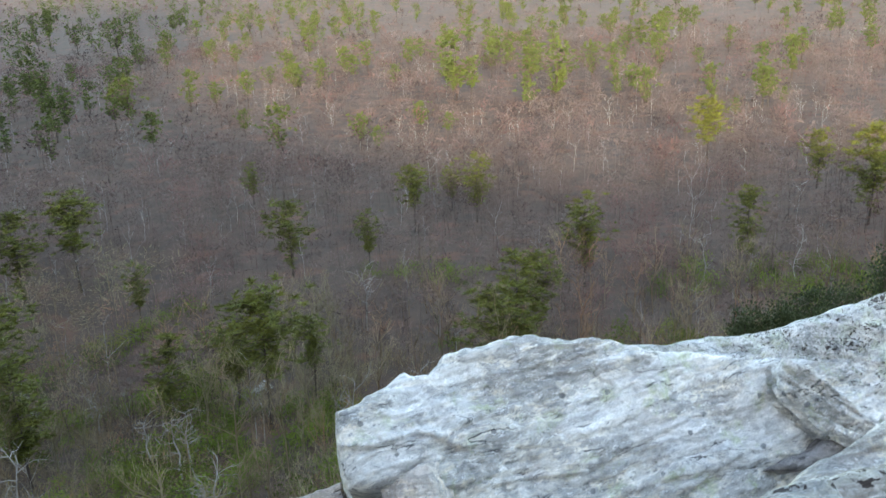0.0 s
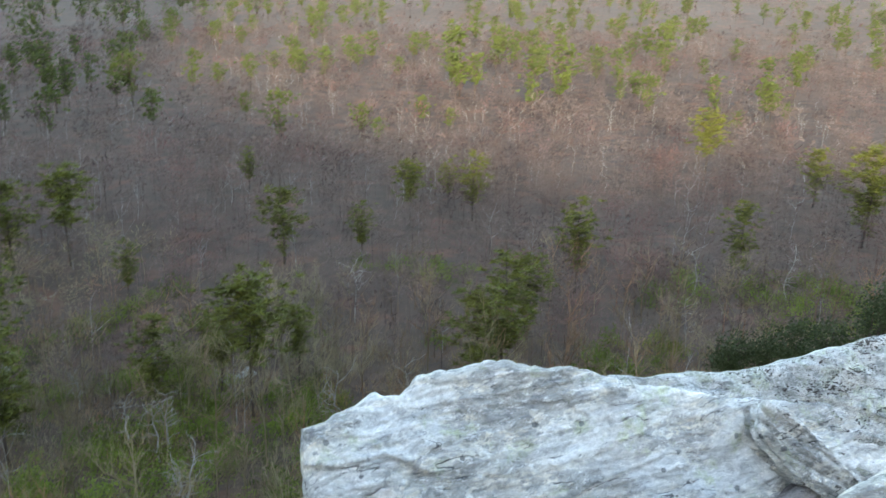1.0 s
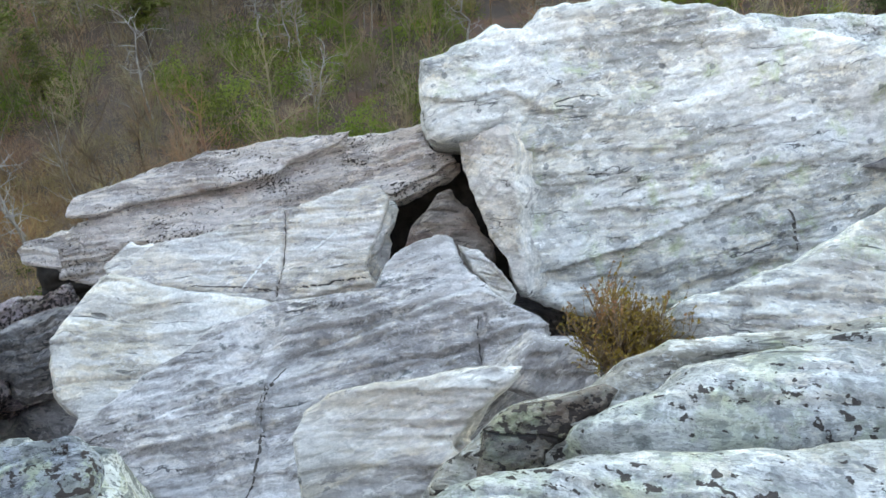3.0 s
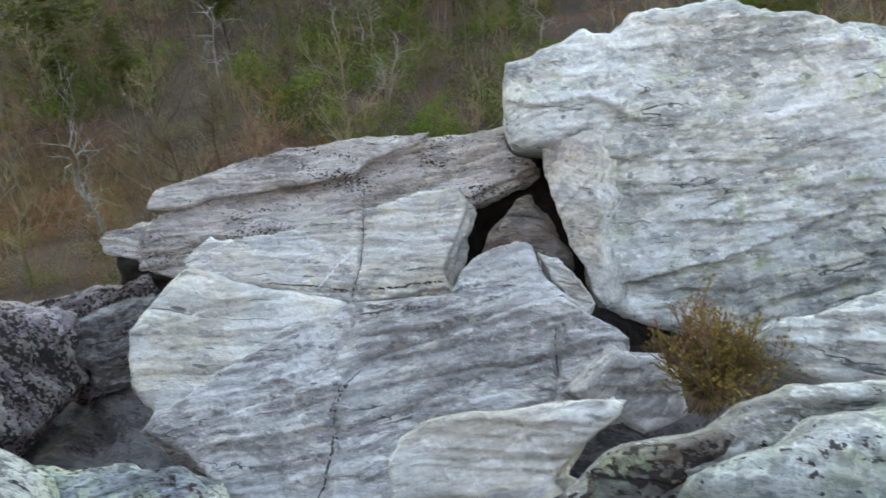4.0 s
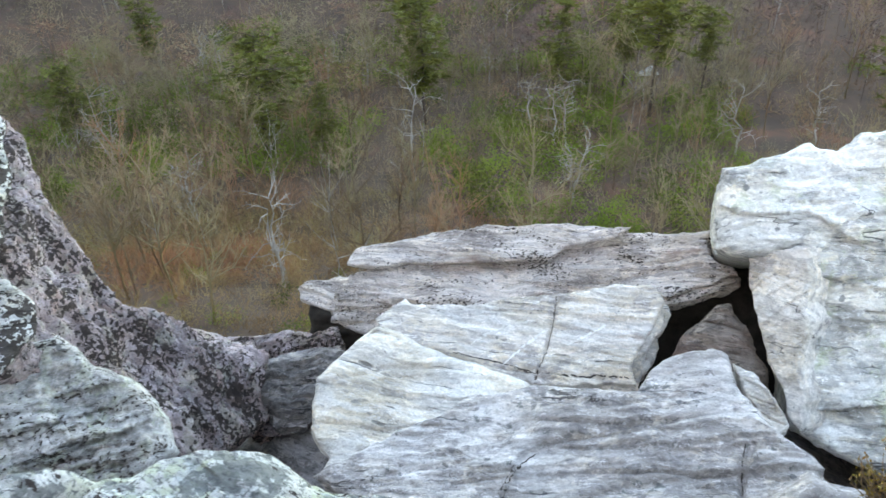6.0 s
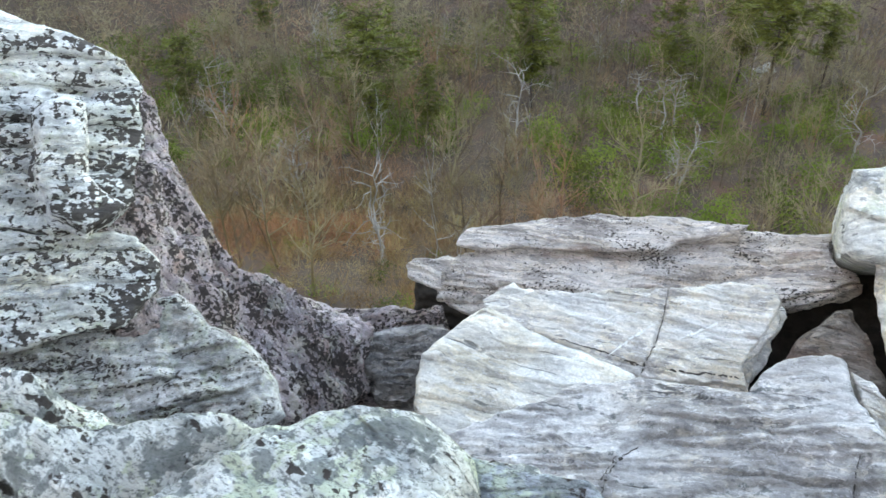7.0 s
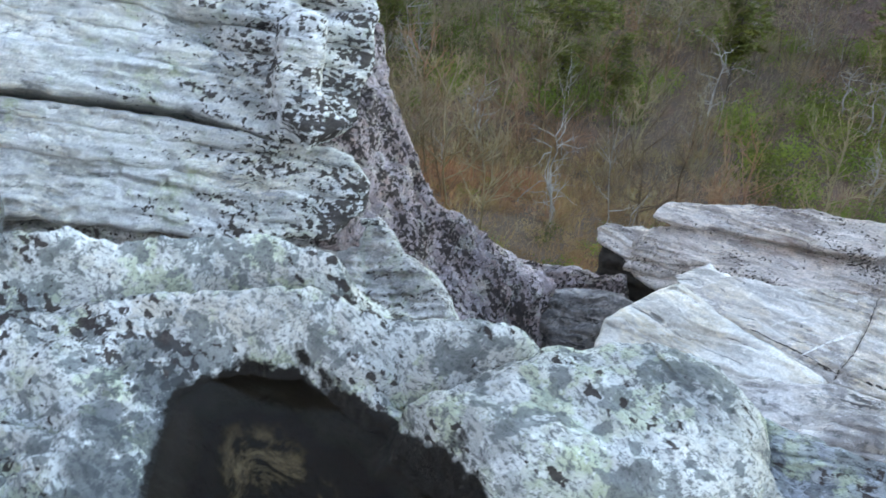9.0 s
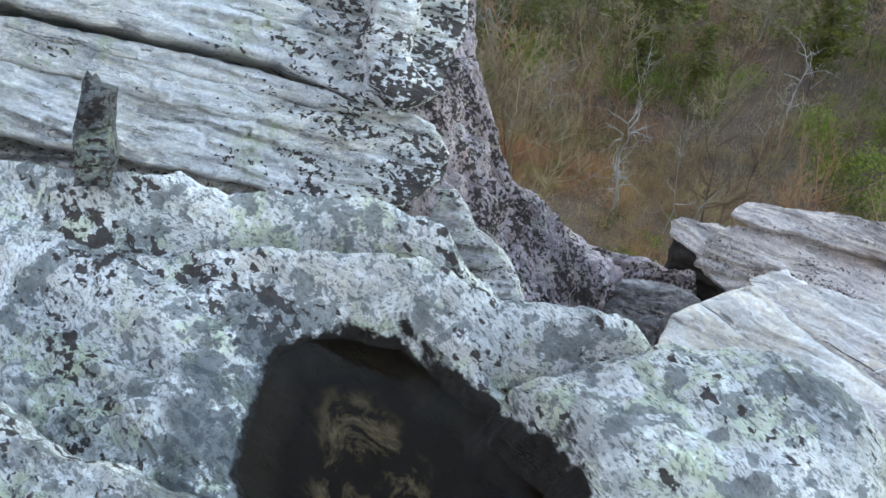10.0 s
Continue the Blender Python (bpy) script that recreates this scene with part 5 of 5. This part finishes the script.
for near_side, twig, words in ((True, M_NEARTWIG, "brown crowns of leafless hardwoods below the rock tower"), (False, M_TWIG, "crowded crowns of leafless hardwoods on the lower slope")):
    scatter("bare_woodland", BARE_MID, [(x, y, RNG.uniform(0.8, 1.25), RNG.uniform(0.75, 1.0)) for x, y in MIDDLE if (x < -44 and y < 120) == near_side], twig, words, "forest")
scatter("bare_woodland", BARE_FAR, [(x, y, RNG.uniform(0.9, 1.4), RNG.uniform(0.75, 1.0)) for x, y in sector(3500, 165, 430, RNG, -44, 31, 1.6)], M_TWIG,
        "distant leafless hardwood forest on the valley floor", "forest")
scatter("bare_woodland", BARE_FARTHEST, [(x, y, RNG.uniform(1.0, 1.5), RNG.uniform(0.75, 1.0)) for x, y in sector(3200, 400, 1250, RNG, -38, 28, 1.5)], M_TWIG,
        "farthest leafless woods beyond the valley floor", "forest")
SNAG = [bare_tree(170 + i, 7.0, limbs=6, twigs=3, fat=0.8, spread=0.45, blades=False) for i in range(5)]
scatter("pale_snags", SNAG, [(x, y, RNG.uniform(0.6, 1.1), RNG.uniform(0.8, 1.2)) for x, y in sector(300, 26, 240, RNG) + sector(380, 140, 420, RNG, -40, 32)], M_PALEWOOD,
        "bleached bare saplings and dead snags among the trees", "forest")
LAUREL = [shrub_mass(200 + i) for i in range(5)]


RUST = (-38.0, 39.0)


def thicket(count, rng):
    out = []
    for x, y in sector(count * 6, 34, 120, rng, edge=14.5):
        g = gnoise(np.array([[x / 13, y / 13, 3.3]]))[0] + 0.75 * max(0, 1 - math.hypot(x + 23, y - 61) / 21) + 0.6 * max(0, 1 - math.hypot(x + 64, y - 50) / 26) + 0.45 * max(0, 1 - math.hypot(x + 72, y - 76) / 26) - 0.9 * max(0, 1 - math.hypot(x - RUST[0], y - RUST[1]) / 17) - 1.5 * max(0, 1 - math.hypot(x + 29, y - 27) / 13)
        if g > 0.06 and len(out) < count:
            out.append((x, y, rng.uniform(1.5, 3.4), rng.uniform(0.8, 1.2)))
    return out


BRUSH = [haze_shrub(240 + i, 2.4) for i in range(5)]
scatter("dry_brush", BRUSH, [(x, y, RNG.uniform(0.5, 1.2), RNG.uniform(0.6, 1.0)) for x, y in sector(750, 36, 95, RNG, edge=13.0) + [(RUST[0] + RNG.normal() * 7, RUST[1] + RNG.normal() * 6) for _ in range(420)]], M_BRUSH,
        "rusty brown dry brush and saplings below the cliff", "shrubs")
scatter("dry_brush", LAUREL, [(RUST[0] + RNG.normal() * 9, RUST[1] + RNG.normal() * 7, RNG.uniform(0.6, 1.5), RNG.uniform(0.8, 1.3)) for _ in range(160)], M_BRUSH,
        "rusty dry-leaved scrub at the foot of the cliff", "shrubs")
STRIP = []
while len(STRIP) < 900:
    x, s_line = RNG.uniform(-58, -6), 24 + 24 * RNG.rand()
    STRIP.append((x, (s_line + 0.35 * x) / 0.94))
scatter("dry_brush", BRUSH, [(x, y, RNG.uniform(0.5, 1.1), RNG.uniform(0.6, 1.1)) for x, y in STRIP[:600]], M_BRUSH,
        "brown brush crowding the foot of the cliff", "shrubs")
scatter("dry_brush", LAUREL, [(x, y, RNG.uniform(0.7, 1.6), RNG.uniform(0.7, 1.2)) for x, y in STRIP[600:780]], M_BRUSH,
        "withered russet scrub at the foot of the cliff", "shrubs")
scatter("laurel_thicket", LAUREL, [(x, y, RNG.uniform(0.7, 1.7), RNG.uniform(0.7, 1.2)) for x, y in STRIP[780:]], M_LAUREL,
        "low green scrub at the foot of the cliff", "shrubs")
scatter("laurel_thicket", LAUREL, thicket(1380, RNG), M_LAUREL, "green evergreen laurel thicket at the cliff's foot", "shrubs")

PINES = []


def pine_kinds():
    for i, (h, crown, width, clumps) in enumerate([(14, 0.72, 0.26, 240), (13, 0.8, 0.32, 280), (15, 0.62, 0.29, 240), (12, 0.86, 0.27, 240)]):
        (wv, wf), (gv, gf) = pine_parts(300 + i, h, crown, width, int(clumps * 1.15), 15, 0.30)
        PINES.append((quick_mesh("trunk", wv, wf), quick_mesh("crown", gv, gf)))
    for i, (h, crown, width) in enumerate([(11.0, 0.66, 0.36), (10.0, 0.72, 0.42)]):
        (wv, wf), (gv, gf) = pine_parts(320 + i, h, crown, width, 150, 8, 0.95)
        PINES.append((quick_mesh("trunk", wv, wf), quick_mesh("crown", gv, gf)))


pine_kinds()


def pine(x, y, kind, scale, turn):
    root = new("pine_tree")
    for key, me, mat in (("trunk", PINES[kind][0], M_BARK), ("crown", PINES[kind][1], M_NEEDLE if kind < 4 else M_HEMLOCK)):
        mesh_part(key, me, mat, root)
    root.matrix_world = pose(x, y, float(ground_z(np.array([x]), np.array([y]))[0]), 0, 0, turn) @ Matrix.Scale(scale, 4)
    return tagged(root, "dark green pine standing among the bare trees", "tree", "pines in the valley")


# pines seen from the ledge: x, y, kind, scale
NEAR_PINES = [(38.2, 178.2, 2, 0.83), (52.2, 157.4, 1, 0.67), (51.5, 132.1, 1, 0.98), (30.5, 115.6, 3, 0.75), (9.7, 111.3, 0, 0.76), (3.2, 95.6, 1, 0.63), (-4.6, 143.0, 0, 0.69), (-9.2, 154.1, 0, 0.49), (-14.1, 138.6, 2, 0.6), (-19.1, 123.3, 0, 0.5), (-29.5, 120.9, 1, 0.72), (-44.8, 159.1, 0, 0.48), (-61.1, 123.1, 2, 0.85), (-50.6, 206.2, 3, 1.02), (-53.2, 86.5, 1, 1.01), (-33.6, 214.2, 2, 0.71), (-21.2, 232.7, 2, 0.66), (-29.3, 211.2, 0, 0.52), (6.4, 261.2, 1, 1.19), (14.5, 267.5, 3, 1.51), (37.8, 258.7, 1, 0.94), (31.8, 272.8, 0, 0.58), (62.7, 313.7, 0, 0.58), (74.3, 277.8, 1, 1.11)]
NEAR_PINES += [(86.7, 293.3, 1, 1.04), (-4.4, 312.0, 0, 0.98), (-14.2, 274.4, 3, 1.62), (-34.2, 339.4, 0, 0.93), (-99.6, 348.8, 0, 0.74), (-153.4, 298.4, 1, 1.12), (-156.6, 289.1, 0, 0.76), (-117.5, 258.5, 1, 0.86), (-97.4, 238.3, 1, 1.13), (-80.7, 208.3, 0, 0.84), (-90.0, 264.5, 1, 0.99), (-82.2, 263.4, 0, 0.69), (-76.1, 274.7, 0, 0.83), (-150.1, 320.3, 0, 0.7), (-65.5, 297.1, 0, 0.7), (-50.0, 343.1, 1, 0.93), (-34.8, 298.7, 0, 0.64), (-62.2, 318.8, 0, 0.68), (45.1, 413.7, 0, 0.92), (54.8, 351.1, 0, 1.29), (17.4, 443.8, 1, 0.97), (35.8, 448.0, 0, 0.82), (4.5, 445.9, 0, 0.73), (127.9, 385.8, 0, 0.77)]
NEAR_PINES += [(121.1, 423.5, 1, 0.91), (56.2, 233.3, 0, 0.45), (72.4, 250.2, 0, 0.47), (-13.8, 226.6, 0, 0.5), (-64.9, 228.8, 0, 0.56), (-168.8, 408.7, 1, 1.3), (-75.6, 301.3, 0, 0.65), (-41.2, 68.4, 0, 0.78), (-49.8, 55.4, 1, 0.82), (-45.2, 57.6, 3, 0.52), (-21.4, 74.8, 2, 0.8), (-26.1, 80.9, 0, 0.66), (-60.8, 97.3, 1, 0.73), (-224.4, 461.5, 0, 1.27), (-196.4, 386.1, 1, 1.16), (-114.7, 206.0, 1, 0.91), (-100.0, 197.8, 3, 0.9), (-68.6, 120.9, 1, 0.91), (-48.1, 111.8, 0, 0.51), (-18.9, 82.6, 2, 0.48), (-68.4, 50.8, 1, 0.64), (-82.1, 73.4, 0, 0.66), (-31.1, 76.7, 3, 0.72), (-1.4, 76.5, 1, 0.73)]
NEAR_PINES += [(0.8, 82.0, 0, 0.81)]
for px, py, kind, size in NEAR_PINES:
    pine(px, py, kind if math.hypot(px, py) < 200 else 4 + kind % 2, size * 1.15, RNG.uniform(0, 360))
for px, py in sector(190, 250, 620, RNG, -36, 30, 1.3):
    pine(px, py, 4 + RNG.randint(2), RNG.uniform(0.85, 1.2), RNG.uniform(0, 360))
FAR_PINES = [pine_parts(330 + i, 9, 0.9, 0.44, 64, 5, 1.3)[1] for i in range(3)]
# The 260 far-left pines add density to stand in for cloud shade there.
scatter("distant_pines", FAR_PINES, [(x, y, RNG.uniform(0.8, 1.3), RNG.uniform(0.8, 1.1)) for x, y in sector(130, 600, 950, RNG, -36, 30, 1.3) + sector(260, 430, 980, RNG, -38, -7, 1.6)], M_HEMLOCK,
        "scattered dark pines far down the valley", "forest")


# ---- the bush at the boulder's foot ----
def build_bush(at, height):
    rng, stems, leaves = np.random.RandomState(9), Sticks(), Sticks()
    for _ in range(170):
        a, out = rng.uniform(0, 2 * np.pi), rng.uniform(0.1, 0.62)
        top = np.array([math.cos(a) * out * height, math.sin(a) * out * height, height * rng.uniform(0.55, 1.0) * (1 - 0.45 * out)])
        mid = top * np.array([0.4, 0.4, 0.55])
        stems.stick((0.05 * rng.normal(), 0.05 * rng.normal(), -0.1), mid, 0.008, 0.006)
        stems.stick(mid, top, 0.006, 0.003)
        for _ in range(5):
            p = mid + (top - mid) * rng.rand()
            e = unit(rng) * 0.6 + np.array([0, 0, 0.8]) + 0.5 * top / np.linalg.norm(top)
            end = p + e * 0.16 * height
            stems.stick(p, end, 0.004, 0.002)
            for _ in range(7):
                c = p + (end - p) * rng.uniform(0.3, 1.1)
                d = unit(rng) + e
                d /= np.linalg.norm(d)
                leaves.leaf(c, d, np.cross(d, unit(rng)), rng.uniform(0.02, 0.045))
    root = new("bush")
    mesh_part("branchwork", quick_mesh("branchwork", *stems.done()), M_BUSHSTEM, root)
    mesh_part("foliage", quick_mesh("foliage", *leaves.done()), M_BUSHLEAF, root, "small yellow-brown leaves")
    root.location = at
    return tagged(root, "twiggy bush with yellow-brown leaves beside the boulder", "bush")


build_bush((0.77, 6.3, -5.76), 0.92)


# ---- bleached dead trees ----
def dead_tree(x, y, height, seed):
    rng, trunk, limbs = np.random.RandomState(seed), Sticks(), []
    pts = [np.zeros(3) + np.array([0, 0, -0.3])]
    for k in range(5):
        pts.append(np.array([pts[-1][0] + 0.05 * height * rng.normal(), pts[-1][1] + 0.05 * height * rng.normal(), height * (k + 1) / 5]))
    for k in range(5):
        trunk.stick(pts[k], pts[k + 1], 0.11 * (1 - 0.17 * k), 0.11 * (0.83 - 0.17 * k), 5)
    root = new("dead_tree")
    mesh_part("trunk", quick_mesh("trunk", *trunk.done()), M_PALEWOOD, root)
    for i in range(12):
        limb = Sticks()
        k = rng.randint(1, 5)
        p = pts[k] + (pts[k + 1] - pts[k]) * rng.rand()
        a = rng.uniform(0, 2 * np.pi)
        d = np.array([math.cos(a), math.sin(a), rng.uniform(-0.1, 0.9)])
        r = 0.038
        for _ in range(4):
            q = p + d * height * rng.uniform(0.05, 0.10)
            limb.stick(p, q, r, r * 0.75, 4)
            side = d + 0.9 * unit(rng)
            limb.stick(q, q + side * height * 0.06, r * 0.6, 0.01)
            p, r = q, r * 0.75
            d = d + 0.45 * rng.normal(size=3)
            d /= np.linalg.norm(d)
        mesh_part("limb", quick_mesh("limb", *limb.done()), M_PALEWOOD, root)
    root.location = (x, y, float(ground_z(np.array([x]), np.array([y]))[0]))
    return tagged(root, "bleached dead tree with crooked bare limbs", "tree", "dead trees on the slope")


for k, (px, py, tall) in enumerate([(-34.0, 54.8, 8.2), (-28.7, 31.8, 6.0), (-12.2, 68.8, 6.9), (-6.8, 72.0, 5.2), (-26.3, 67.2, 4.9), (-44.7, 41.2, 6.5), (-20.7, 55.0, 5.6), (-71.4, 71.7, 6.3), (-62.3, 48.5, 8.5), (-29.1, 32.5, 5.3), (-67.8, 68.9, 7.4), (19.4, 89.9, 5.6), (24.1, 110.1, 5.8), (34.2, 106.7, 7.0), (-16.3, 100.1, 7.7), (-26.4, 65.1, 5.7), (-46.6, 42.8, 5.2), (-62.5, 49.3, 6.0), (-71.9, 74.3, 6.5), (-40.8, 80.9, 6.0), (-30.8, 70.0, 4.6), (-54.2, 77.6, 6.2), (-48.8, 82.2, 6.4), (-67.3, 53.7, 6.0), (-21.4, 56.3, 4.4), (-58.1, 76.1, 6.0)]):
    dead_tree(px, py, tall, 400 + k)


rock("rock", "pale rock outcrop among the pines", M_FOOT, (-24.7, 84.5, float(ground_z(np.array([-24.7]), np.array([84.5]))[0]) + 0.1), (0.2, -0.75, 0.62), [(-1.2, -0.9), (-1.3, 0.1), (-0.6, 0.5), (-0.1, 1.0), (0.6, 0.9), (1.0, 0.1), (1.3, -0.9), (0.1, -1.2)], thick=2.0, step=0.2, bevel=0.4, relief=0.2, layers=0.12, period=0.5, ragged=0.25, seed=33, split=0)


# ---- evergreen shrubs hanging on behind the outcrop ----
def evergreen_shrub(x, y, z, height, seed):
    rng, leaves, stem = np.random.RandomState(seed), [], Sticks()
    n, vs, fs = 0, [], []
    for _ in range(int(9 + height * 5)):
        v, f = LAUREL[rng.randint(len(LAUREL))]
        h = rng.uniform(0.15, 0.95)
        r = height * 0.34 * math.sin(math.pi * min(0.95, h * 0.8 + 0.2)) * rng.rand() ** 0.5
        a = rng.uniform(0, 2 * np.pi)
        c = np.array([r * math.cos(a), r * math.sin(a), h * height])
        stem.stick((0, 0, -0.4), c, 0.05, 0.015)
        vs.append(v * rng.uniform(0.35, 0.8) + c)
        fs.append(f + n)
        n += len(v)
    root = new("evergreen_shrub")
    mesh_part("branchwork", quick_mesh("branchwork", *stem.done()), M_BARK, root)
    mesh_part("foliage", quick_mesh("foliage", np.concatenate(vs), np.concatenate(fs)), M_YEW, root)
    root.location = (x, y, z)
    return tagged(root, "dark green evergreen shrub growing behind the rock outcrop", "shrub", "evergreens behind the outcrop")


for k, (px, py, pz, tall) in enumerate([(6.42, 15.07, -6.97, 1.87), (6.22, 15.98, -7.17, 1.21), (5.94, 16.95, -7.53, 0.88), (6.95, 14.95, -7.15, 2.42), (5.68, 17.89, -7.98, 0.66), (5.0, 18.0, -8.18, 0.66)]):
    evergreen_shrub(px, py, pz, tall, 500 + k)
